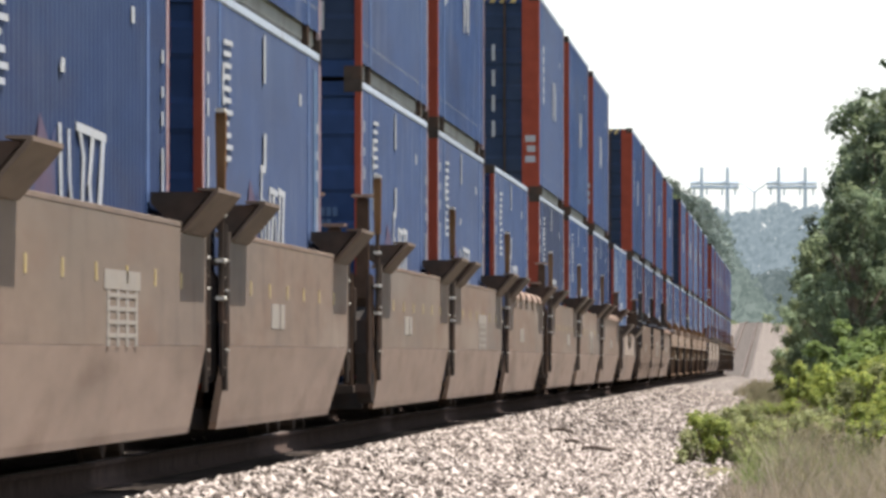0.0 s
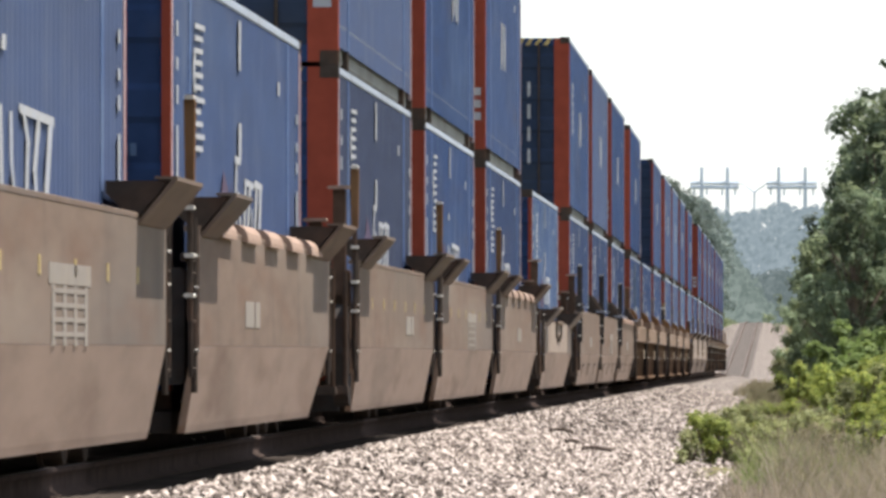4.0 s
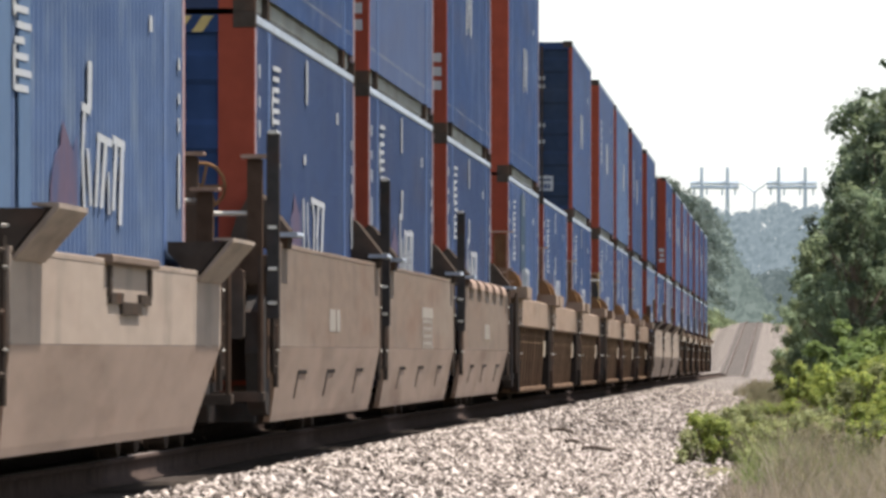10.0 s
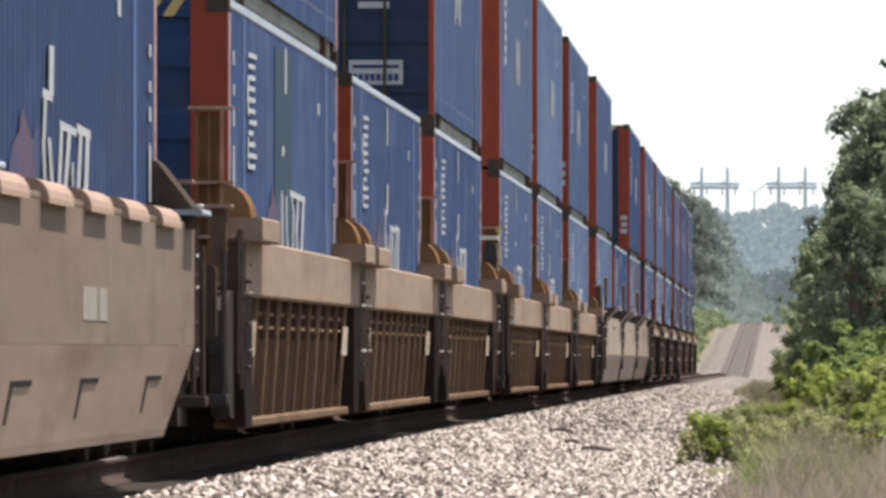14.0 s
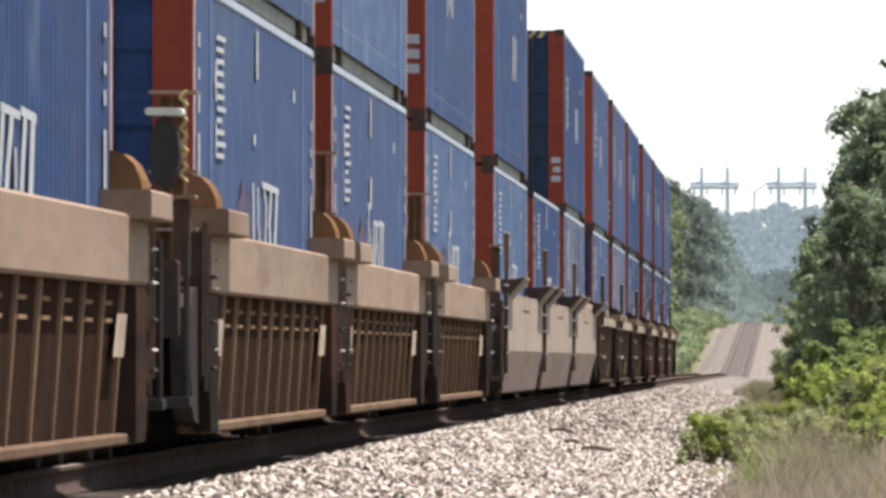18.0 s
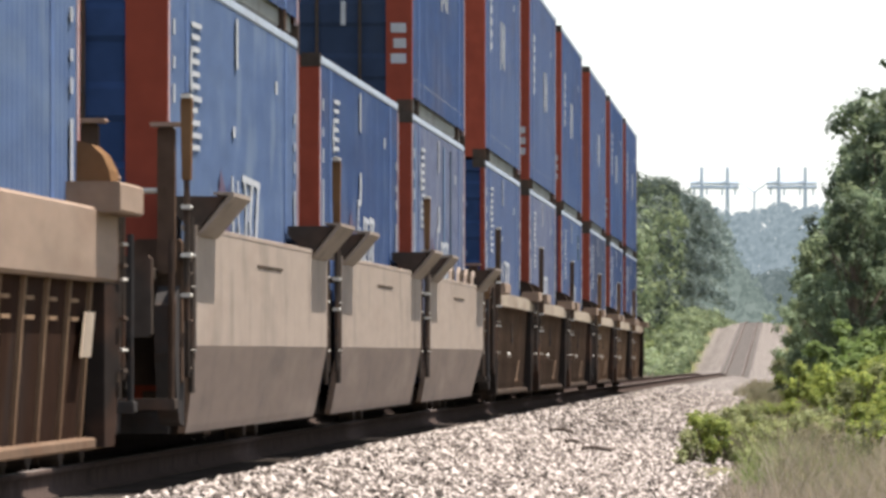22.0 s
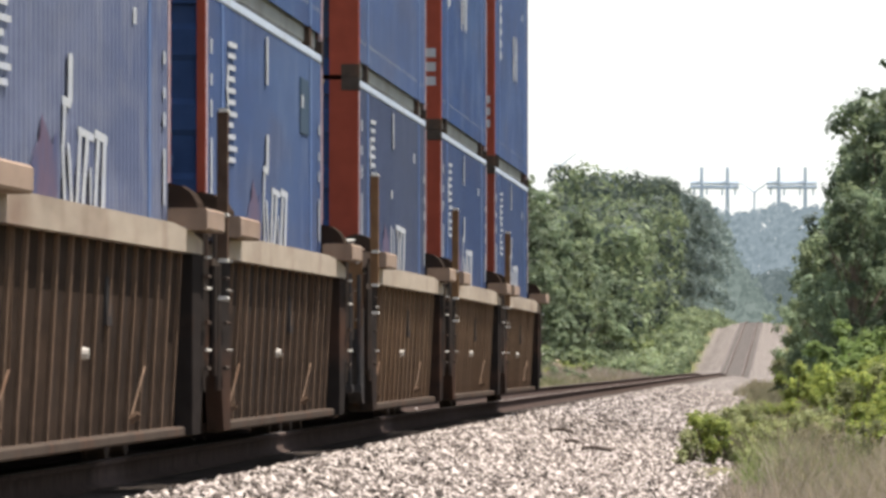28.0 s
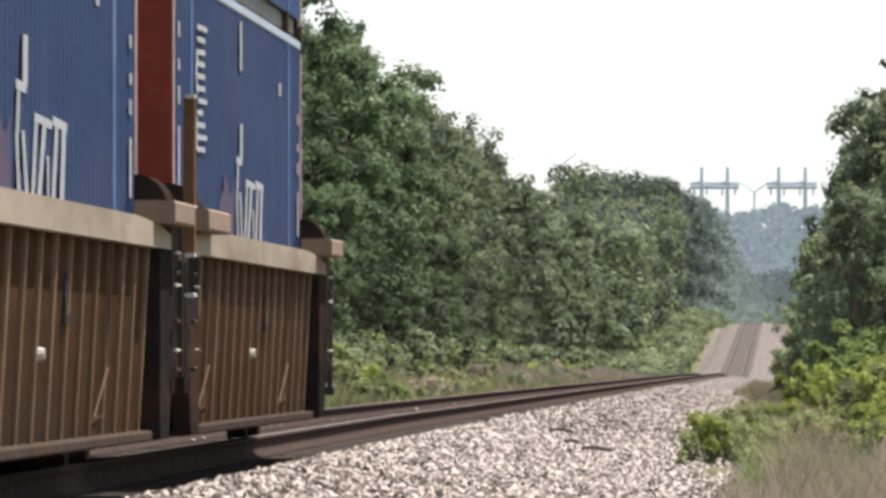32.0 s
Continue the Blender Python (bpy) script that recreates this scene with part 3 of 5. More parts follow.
    for x in (-0.75, -0.3, 0.3, 0.75):
        part("lock_rod", (x, upper), lambda bm: rod(bm, (x, -HL - 0.005, 0.1), (x, -HL - 0.005, ch - 0.1), 0.018), DARK, root)

    def roof(bm):
        x0 = HW - 0.05
        k = 60
        pts = [(-HL + 0.05 + (CL - 0.1) * i / k, ch - 0.03 + (0.012 if i % 2 else 0)) for i in range(k + 1)]
        lo = [bm.verts.new((-x0, y, z)) for y, z in pts]
        hi = [bm.verts.new((x0, y, z)) for y, z in pts]
        for i in range(k):
            bm.faces.new((lo[i], hi[i], hi[i + 1], lo[i + 1]))
    part("roof", (upper,), roof, BLUE, root)
    part("underside", (upper,), lambda bm: box(bm, -HW + 0.12, HW - 0.12, -HL + 0.1, HL - 0.1, 0.06, 0.16), DARK, root)
    rng = random.Random(variant)
    side = 1
    if not upper:
        for a, b, z0, z1, m in PATCHES.get(variant, ()):
            part("patch_panel", (variant, a), lambda bm: box(bm, HW - 0.004, HW + 0.0015, a, b, z0, z1), m, root, "patch of another blue on the side")
        # a tall column of sideways lettering: a stem with short strokes
        y0 = -HL + 2.35 + rng.uniform(-0.1, 0.1)

        def column(bm):
            slanted(bm, [(y0 + 0.06, 1.72, y0 + 0.06, 1.95, 0.16), (y0 + 0.1, 2.1, y0 + 0.0, 2.22, 0.2), (y0 + 0.0, 2.22, y0 + 0.12, 2.4, 0.18)])
            for i in range(11):
                z = 1.73 + i * 0.082
                long = 0.95 + 0.2 * (i % 3 == 1) - 0.25 * (i in (3, 7))
                slanted(bm, [(y0 + 0.1 + 0.1 * (i in (4, 8)), z, y0 + long, z + 0.01, 0.036)])
        part("lettering", (variant,), column, WHITE, root, "white sideways lettering, unreadable")

        def number(bm):
            bars(bm, [(HL - 8.7, HL - 8.48, 2.40, 2.76)], side)
        part("number_mark", (), number, WHITE, root, "white number, unreadable")
        part("spot_mark", (), lambda bm: bars(bm, [(HL - 3.5, HL - 3.25, 2.36, 2.46)], side), WHITE, root)
        y1 = -HL + 6.9
        for i, stroke in enumerate(BRUSHED if variant % 3 else UPRIGHT):
            part("letter_stroke", (i, variant % 3 == 0), lambda bm: slanted(bm, [(y1 + stroke[0], stroke[1], y1 + stroke[2], stroke[3], stroke[4])]), WHITE, root, "brushed white stroke of a worn emblem")

        def wash(bm):
            x, c = HW + 0.0015, -HL + 5.2
            out = [(-0.45, 1.13), (1.5, 1.13), (1.5, 1.58), (1.15, 1.48), (0.7, 1.58), (0.45, 1.64), (0.28, 1.5), (-0.1, 1.44), (-0.45, 1.25)]
            v = [bm.verts.new((x + 0.002, c + p, q)) for p, q in out]
            u = [bm.verts.new((x, c + p, q)) for p, q in out]
            bm.faces.new(v)
            for j in range(len(out)):
                bm.faces.new((u[j], u[(j + 1) % len(out)], v[(j + 1) % len(out)], v[j]))
        part("emblem_patch", (), wash, MAROON, root, "worn patch of a faded red emblem")
        for y, z, h in ((-HL + 0.5, 1.42, 0.42), (-HL + 0.5, 1.98, 0.12), (-HL + 0.5, 2.2, 0.08), (-HL + 0.5, 2.42, 0.1),
                        (HL - 0.75, 1.3, 0.36), (HL - 0.75, 1.8, 0.09), (HL - 0.75, 1.98, 0.07), (HL - 0.75, 2.2, 0.08)):
            part("edge_mark", (y, z), lambda bm: bars(bm, [(y, y + 0.17, z, z + h)], side), WHITE, root)
    else:
        y0 = rng.choice((-1.5, -0.6, 0.3))

        for i, (a, c, b, d, w) in enumerate(((0.15, 2.0, 0.1, 1.35, 0.3), (0.5, 2.0, 0.9, 1.75, 0.22), (0.8, 1.75, 0.6, 1.45, 0.22), (1.25, 2.02, 1.3, 1.4, 0.3), (1.6, 1.75, 1.9, 1.72, 0.06), (1.8, 2.0, 1.75, 1.38, 0.26))):
            part("letter_stroke", (y0, i), lambda bm: slanted(bm, [(y0 + a, c, y0 + b, d, w)]), WHITE, root, "brushed white stroke of a worn emblem")
        if rng.random() < 0.5:
            part("lettering", (), lambda bm: bars(bm, [(-HL + 2.2, -HL + 2.35, 1.45, 2.4)] + [(-HL + 2.3, -HL + 2.9, 1.5 + 0.16 * i, 1.59 + 0.16 * i) for i in range(6)], side), WHITE, root, "white sideways lettering, unreadable")
        part("spot_mark", (), lambda bm: bars(bm, [(HL - 4, HL - 3.4, 2.3, 2.42)], side), WHITE, root)
    y = -HL + 0.008
    if not end_red and upper:
        part("door_label", (), lambda bm: box(bm, 0.35, 0.95, y - 0.006, y, 0.45, 0.72), WHITE, root, "white label plate on the door")
        for i in range(8):
            part("plate_text", (i,), lambda bm: box(bm, 0.39 + 0.066 * i, 0.44 + 0.066 * i, y - 0.010, y - 0.007, 0.49, 0.57), NAVY, root)
        part("plate_text", ("line",), lambda bm: box(bm, 0.39, 0.91, y - 0.010, y - 0.007, 0.63, 0.67), NAVY, root)
        for z in (1.3, 1.6, 2.3, 2.45):
            part("door_mark", (z,), lambda bm: box(bm, 0.45, 0.8, y - 0.006, y, z, z + 0.07), WHITE, root)
    elif not end_red:
        if variant in (1, 8, 21):
            def diamond(bm):
                pts = ((0.68, 2.3), (0.88, 2.08), (1.08, 2.3), (0.88, 2.52))
                a = [bm.verts.new((p, y - 0.03, q)) for p, q in pts]
                b = [bm.verts.new((p, y - 0.01, q)) for p, q in pts]
                bm.faces.new(a)
                for i in range(4):
                    bm.faces.new((a[i], b[i], b[(i + 1) % 4], a[(i + 1) % 4]))
            part("diamond_sign", (), diamond, PANEL, root, "faint blue diamond sign on the door")
        for i in range(7):
            part("door_code", (i,), lambda bm: box(bm, 0.86 + 0.058 * (i % 4), 0.9 + 0.058 * (i % 4), y - 0.026, y - 0.02, 1.52 if i > 3 else 1.63, 1.60 if i > 3 else 1.71), FADED, root)
    elif upper:
        for i in range(4):
            part("door_mark", (i,), lambda bm: box(bm, 0.55, 0.60, y - 0.006, y, 0.9 + i * 0.4, 1.15 + i * 0.4), WHITE, root)
    if variant == 105:
        part("door_sign", (0,), lambda bm: box(bm, -0.5, 0.35, -HL - 0.004, -HL + 0.02, 0.72, 1.02), WHITE, root, "white sign plate on the door")
        for i in range(5):
            part("sign_bar", (i,), lambda bm: box(bm, -0.44 + 0.15 * i, -0.34 + 0.15 * i, -HL - 0.008, -HL - 0.005, 0.78, 0.92), SLATE, root)
    if variant == 109:
        for i, (z, m) in enumerate(((1.5, WHITE), (1.78, BLACK), (2.06, WHITE))):
            part("door_sign", (1, i), lambda bm: box(bm, -0.25, 0.15, -HL - 0.004, -HL + 0.02, z, z + 0.25), m, root, "square sign plate on the door")
    if end_red and variant % 3 != 1:
        for i in range(3):
            z = 0.5 + 0.16 * i
            part("post_mark", (i,), lambda bm: box(bm, HW - 0.22 + 0.03 * (i % 2), HW - 0.06, -HL - 0.006, -HL - 0.002, z, z + 0.1), WHITE, root)
    return root


# near and far end of each lower container's long side, from the front of the train to its tail
SPANS = [(0.664, 0.903), (0.952, 1.195), (1.306, 1.543), (1.586, 1.825), (1.886, 2.124), (2.218, 2.458), (2.508, 2.750), (2.808, 3.054), (3.138, 3.376),
         (3.498, 3.734), (3.778, 4.016), (4.076, 4.315), (4.428, 4.666), (4.704, 4.945), (4.998, 5.238), (5.350, 5.586), (5.630, 5.870), (5.942, 6.178),
         (6.290, 6.530), (6.578, 6.820), (6.868, 7.106), (7.218, 7.456), (7.526, 7.764), (7.818, 8.058), (8.156, 8.396), (8.460, 8.698), (8.748, 8.985)]
CENTRES = [METRES * (a + b) / 2 for a, b in SPANS]
NO_UPPER = {4, 8, 13, 19}
BLUE_ENDS = {0, 1, 2, 4, 8, 21, 23}
BLUE_ENDS_UPPER = {2, 14}
FLOOR = 0.34           # height of the container floor over the railhead


# ---- well cars ----
BEND, TOP, BOTTOM = 0.75, 1.51, 0.188
STYLES = ["tan", "tan", "tan", "tan", "tan_scalloped", "tan", "tan", "tan_scalloped", "low", "step", "step", "step_scalloped",
          "ribbed", "ribbed", "ribbed", "ribbed", "ribbed", "ribbed", "pale", "pale", "pale_hoops", "brown", "brown", "brown", "brown", "brown", "brown"]
LABELS = {"tan": "dusty tan double-stack well car unit on the rails", "tan_scalloped": "dusty tan well car unit with a notched top edge",
          "low": "tan single well car with low sides on the rails", "step": "dusty tan well car unit with step slots in its skirt",
          "step_scalloped": "dusty tan well car unit with notched top and step slots", "ribbed": "rust-brown ribbed well car unit with a tan top beam",
          "pale": "clean pale tan well car unit on the rails", "pale_hoops": "pale tan well car unit with hoops along its edge",
          "brown": "rust-brown ribbed well car unit with thin tan top rail"}
LEADS = {2, 5, 8, 9, 12, 15, 18, 21, 24}     # first unit of a car: its near end carries the coupler
TAILS = {1, 4, 7, 8, 11, 14, 17, 20, 23, 26}


def sx(side, *xs):
    return sorted(side * x for x in xs)


def well_unit(k):
    style = STYLES[k]
    base = style.split("_")[0]
    root = tagged(new("well_car"), LABELS[style], "well car", group="well cars of the train")
    smooth = base in ("tan", "pale", "low", "step")
    warm = k >= 24 or base == "ribbed"
    SIDE, PLATE = (1.506, 8.5) if smooth else (1.46, 8.87)
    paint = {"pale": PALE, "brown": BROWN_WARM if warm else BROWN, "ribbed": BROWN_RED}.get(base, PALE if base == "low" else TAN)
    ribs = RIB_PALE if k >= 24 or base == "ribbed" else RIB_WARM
    trim = {"pale": PALE, "ribbed": CHORD, "brown": CHORD_PALE}.get(base, TAN)
    top = 1.22 if base == "low" else TOP
    for side in (1, -1):
        s = side
        if smooth:
            fore, aft = PLATE - (0.55 if k in LEADS else 0.2), PLATE - (1.35 if k in TAILS else 0.2)

            def skirt(bm):
                # folded in towards the bottom, with its ends cut back
                t, i = SIDE, SIDE - 0.106
                out = [bm.verts.new(p) for p in ((s * t, -PLATE, BEND - 0.002), (s * t, PLATE, BEND - 0.002), (s * (i + 0.012), aft + 0.06, BOTTOM + 0.05), (s * i, aft, BOTTOM), (s * i, -fore, BOTTOM), (s * (i + 0.012), -fore - 0.06, BOTTOM + 0.05))]
                back = [bm.verts.new((v.co.x - s * 0.05, v.co.y, v.co.z)) for v in out]
                bm.faces.new((out[0], out[1], out[2], out[5]))
                bm.faces.new((out[5], out[2], out[3], out[4]))
                bm.faces.new((back[0], back[5], back[2], back[1]))
                bm.faces.new((back[5], back[4], back[3], back[2]))
                for j in range(6):
                    bm.faces.new((out[j], back[j], back[(j + 1) % 6], out[(j + 1) % 6]))
            part("skirt_plate", (s, base, fore, aft), skirt, PALE_SKIRT if base == "pale" else DUSTY, root, "sloping skirt in tan darkened for shade, with dirt" if base == "pale" else "dust-coated sloping skirt")
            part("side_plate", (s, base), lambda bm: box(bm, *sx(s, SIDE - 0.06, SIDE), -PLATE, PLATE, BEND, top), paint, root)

            def lip(bm):
                x0, x1 = sx(s, SIDE - 0.1, SIDE + 0.003)
                soft_box(bm, x0, x1, -PLATE + 0.02, PLATE - 0.02, top - 0.03, top + 0.006, 0.005)
            part("top_lip", (s, base), lip, paint, root)
        else:
            deep = 0.41 if base == "ribbed" else 0.17

            def chord(bm):
                x0, x1 = sx(s, SIDE - 0.16, SIDE)
                if base == "ribbed":
                    soft_box(bm, x0, x1, -PLATE + 0.1, PLATE - 0.1, top - deep, top, 0.02)
                else:
                    w = PLATE - 0.1
                    prism_x(bm, [(-w, top - deep), (w, top - deep), (w, top - 0.08), (w - 1.1, top - 0.03), (w - 3, top), (3 - w, top), (1.1 - w, top - 0.03), (-w, top - 0.08)], x0, x1)
            part("top_beam", (s, base), chord, trim, root, "tan painted top beam")

            lean = 0.065
            hi, lo = top - deep, BOTTOM + 0.03

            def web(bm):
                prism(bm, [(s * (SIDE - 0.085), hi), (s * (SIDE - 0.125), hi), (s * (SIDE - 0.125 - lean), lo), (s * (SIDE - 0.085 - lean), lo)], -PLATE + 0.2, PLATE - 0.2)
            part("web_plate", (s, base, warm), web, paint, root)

            def sill(bm):
                x0, x1 = sx(s, SIDE - 0.24, SIDE - 0.055)
                soft_box(bm, x0, x1, -PLATE + 0.3, PLATE - 0.3, BOTTOM - 0.02, BOTTOM + 0.045, 0.012)
            part("bottom_sill", (s, base, k >= 24), sill, RIB_WARM if base == "ribbed" else RIB, root)
            for e in (-1, 1):
                def column(bm):
                    y0, y1 = e * (PLATE - 1.05), e * (PLATE + 0.12)
                    prism_x(bm, [(y0, top - deep - 0.003), (y1, top - deep - 0.003), (y1, BOTTOM + 0.45), (e * (PLATE - 0.25), BOTTOM - 0.01), (y0, BOTTOM - 0.01)], *sx(s, SIDE - 0.12, SIDE - 0.008))
                part("end_column", (s, e, base), column, GRIME, root, "grimy dark end column")
            count = 11 if base == "ribbed" else 16
            for i in range(count):
                def rib(bm):
                    a, b = SIDE - 0.09, SIDE - 0.06
                    prism(bm, [(s * b, hi + 0.01), (s * a, hi + 0.01), (s * (a - lean), lo), (s * (b - lean), lo)], -0.05, 0.05)
                y = -PLATE + 1.25 + (2 * PLATE - 2.5) * i / (count - 1)
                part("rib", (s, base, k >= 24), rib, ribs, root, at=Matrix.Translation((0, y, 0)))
            if base == "ribbed" and s > 0:
                for i in range(10):
                    y = -PLATE + 1.25 + (2 * PLATE - 2.5) * i / 10 + 0.06
                    for drop in (0.1, 0.2):
                        part("bracket_tab", (drop,), lambda bm: box(bm, SIDE - 0.095, SIDE - 0.065, 0.0, 0.5, top - deep - drop - 0.022, top - deep - drop), RIB_PALE, root, at=Matrix.Translation((0, y, 0)))
            if base == "ribbed":
                for e in (-1, 1):
                    def placard(bm):
                        y, x0, x1 = e * (PLATE - 1.75), s * (SIDE - 0.06), s * (SIDE - 0.05)
                        v = [bm.verts.new((x0, y + p, q)) for p, q in ((-0.45, 0.68), (0.25, 0.68), (0.55, 0.93), (-0.1, 0.93))]
                        u = [bm.verts.new((x1, p.co.y, p.co.z)) for p in v]
                        bm.faces.new(v[::-1])
                        bm.faces.new(u)
                        for j in range(4):
                            bm.faces.new((v[j], v[(j + 1) % 4], u[(j + 1) % 4], u[j]))
                    part("stop_plate", (s, e), placard, CHORD_PALE, root, "pale slanted plate between the ribs")
            else:
                part("access_slot", (s,), lambda bm: box(bm, *sx(s, SIDE - 0.14, SIDE - 0.085), 1.3, 1.7, 0.86, 1.14), BLACK, root)
                part("grab_knob", (s,), lambda bm: rod(bm, (s * (SIDE - 0.1), -0.45, 0.7), (s * (SIDE - 0.06), -0.45, 0.7), 0.036, 0.03, 8), BRIGHT, root)
                for y in (-5.6, 4.4):
                    def pipe(bm):
                        a = [(s * (SIDE - 0.055), y, hi), (s * (SIDE - 0.08), y, 0.62), (s * (SIDE - 0.11), y - 0.75, 0.32)]
                        for p, q in zip(a, a[1:]):
                            rod(bm, p, q, 0.007, n=6)
                        rod(bm, (s * (SIDE - 0.12), y - 0.75, 0.3), (s * (SIDE - 0.06), y - 0.75, 0.34), 0.026, n=6)
                    part("drain_pipe", (s, y), pipe, RIB_WARM, root, "thin dusty kinked pipe")
        # container guides at both ends of the side
        for e in (-1, 1):
            def guide(bm):
                y0, y1 = sorted((e * (PLATE - 0.1), e * (PLATE - (2.5 if e > 0 else 2.0))))
                if base in ("step", "ribbed", "brown"):
                    hi = {"step": 0.40, "ribbed": 0.38, "brown": 0.28}[base]
                    cx, half = SIDE - 0.16, 0.19
                    if base == "step":
                        prof = [(cx - 0.2, top - 0.03), (cx + half, top - 0.03), (cx + half + 0.02, top + 0.1), (cx + 0.0, top + hi - 0.03), (cx - 0.04, top + hi), (cx - 0.08, top + hi - 0.03), (cx - 0.18, top + 0.2), (cx - 0.22, top + 0.06)]
                    else:
                        prof = [(cx - half, top - 0.03), (cx + half, top - 0.03)] + [(cx + half * math.cos(a), top + hi * (0.3 + 0.7 * math.sin(a))) for a in (math.pi * i / 8 for i in range(9))]
                    y0, y1 = sorted((e * (PLATE - 0.3), e * (PLATE - 1.0)))
                    prism(bm, [(s * x, z) for x, z in prof], y0, y1)
                else:
                    prof = [(SIDE - 0.01, top - 0.06), (SIDE + 0.014, top - 0.06), (SIDE + 0.23, top + 0.19), (SIDE + 0.23, top + 0.215), (SIDE + 0.1, top + 0.215), (SIDE + 0.1, top + 0.2), (SIDE + 0.2, top + 0.195)]
                    prism(bm, [(s * x, z) for x, z in prof], y0, y1)
            part("container_guide", (s, e, base), guide, DARK if base == "step" else (BROWN if base in ("brown",) else (OCHRE if base == "ribbed" else paint)), root)
            if base == "step":
                part("guide_ledge", (s, e), lambda bm: soft_box(bm, *sx(s, SIDE - 0.06, SIDE + 0.12), *sorted((e * (PLATE - 0.2), e * (PLATE - 1.1))), top + 0.05, top + 0.085, 0.01), RAIL_GREY, root, "worn pale pipe ledge")
            if base in ("tan", "pale", "low"):
                # dark core fills the guide: the shade of its hollow put in as colour
                def core(bm):
                    y0, y1 = sorted((e * (PLATE - 0.12), e * (PLATE - (2.48 if e > 0 else 1.98))))
                    prism(bm, [(s * x, z) for x, z in ((SIDE - 0.02, top - 0.05), (SIDE + 0.18, top + 0.19), (SIDE - 0.19, top + 0.19), (SIDE - 0.19, top + 0.12))], y0, y1)
                part("guide_gusset", (s, e, base), core, DARK, root)
            if base in ("brown", "ribbed"):
                def cap(bm):
                    y0, y1 = sorted((e * (PLATE + 0.12), e * (PLATE - (1.75 if e > 0 else 2.2))))
                    soft_box(bm, *sx(s, SIDE - (0.27 if base == "ribbed" else 0.12), SIDE + 0.13), y0, y1, top - 0.03, top + (0.11 if base == "brown" else 0.14), 0.015)
                part("guide_block", (s, e, base), cap, CHORD, root)
        if "scalloped" in style:
            for i in range(5):
                def roll(bm):
                    arch = [(s * (SIDE - 0.06 + 0.105 * math.cos(w)), top - 0.02 + 0.1 * math.sin(w)) for w in (math.pi * j / 8 for j in range(9))]
                    prism(bm, [(s * (SIDE + 0.045), top - 0.05)] + arch, -0.85, 0.85)
                part("edge_hood", (s, base), roll, HOOD, root, "rust-streaked rounded hood on the top edge", at=Matrix.Translation((0, -5.9 + i * 2.9, 0)))
        if style == "pale_hoops":
            for i in range(4):
                def hoop(bm):
                    a = [Vector((s * (SIDE - 0.03), 0.5 * math.cos(w), top + 0.16 * math.sin(w))) for w in (math.pi * j / 6 for j in range(7))]
                    for p, q in zip(a, a[1:]):
                        rod(bm, p, q, 0.02, n=5)
                part("hoop", (s,), hoop, PALE, root, at=Matrix.Translation((0, -1.5 + i * 2.4, 0)))
        if base == "step":
            for y in (-5.2, -0.6, 4.6):
                def slot(bm):
                    box(bm, -0.004, 0.006, -0.07, 0.07, -0.12, 0.10)
                    box(bm, -0.004, 0.006, 0.07, 1.2, 0.07, 0.10)
                part("step_slot", (s,), slot, BLACK, root, at=pose(s * (SIDE - 0.051), y, 0.47, 0, s * 10.9, 0))
        if base == "low":
            def strap(bm):
                x0, x1 = sx(s, SIDE - 0.002, SIDE + 0.02)
                box(bm, x0, x1, -2.0, -1.8, top - 0.2, top - 0.03)
                box(bm, x0, x1, 1.3, 1.5, top - 0.2, top - 0.03)
                box(bm, x0, x1, -1.9, -0.9, top - 0.24, top - 0.18)
                box(bm, x0, x1, 0.5, 1.4, top - 0.24, top - 0.18)
                box(bm, x0, x1, -1.0, 0.6, top - 0.30, top - 0.23)
            part("lift_strap", (s,), strap, DARK, root, "dark angular lifting strap")
            part("strap_top", (s,), lambda bm: soft_box(bm, *sx(s, SIDE - 0.05, SIDE + 0.05), -2.2, 1.7, top - 0.02, top + 0.03, 0.01), TAN, root)
        if base in ("tan", "step", "pale"):
            for i in range(6 if k in (0, 1, 2, 3, 5, 6) else 0):
                part("reflector", (s,), lambda bm: box(bm, *sx(s, SIDE - 0.002, SIDE + 0.004), -0.07, 0.07, 1.1, 1.2), YELLOW, root, "worn yellow reflector", at=Matrix.Translation((0, -6.0 + i * 2.4, 0)))
            rng = random.Random(k)
            x0, x1 = sx(s, SIDE + 0.001, SIDE + 0.004)
            y = rng.choice((-3.4, -1.0, 1.5))
            if s < 0:
                continue
            if base == "pale":
                part("slot", (), lambda bm: box(bm, x0, x1 + 0.003, -1.6, 1.6, top - 0.205, top - 0.185), DARK, root)
            elif k in (0, 3, 6, 10):
                y = -0.6

                part("chart_header", (), lambda bm: box(bm, x0, x1, y, y + 2.9, 1.06, 1.17), STENCIL, root, "faded white load chart heading")
                for j in range(4):
                    part("chart_column", (j,), lambda bm: box(bm, x0, x1, y + 0.2 + j * 0.75, y + 0.42 + j * 0.75, 0.74, 1.057), STENCIL, root)
                    part("chart_line", (j,), lambda bm: box(bm, x0, x1 + 0.001, y + 0.2, y + 2.6, 0.79 + j * 0.075, 0.815 + j * 0.075), STENCIL, root)
            else:
                for i in range(2):
                    part("stencil", (y, i), lambda bm: box(bm, x0, x1, y + i * 1.2, y + i * 1.2 + (1.05 if i == 0 else 0.6), 0.88, 1.06), STENCIL, root, "faded stencilled panel")
    # floor of the well and its cross members
    def floor(bm):
        box(bm, -SIDE + 0.2, SIDE - 0.2, -PLATE + 0.3, PLATE - 0.3, BOTTOM - 0.0, FLOOR - 0.012)
    part("well_floor", (), floor, BLACK, root)
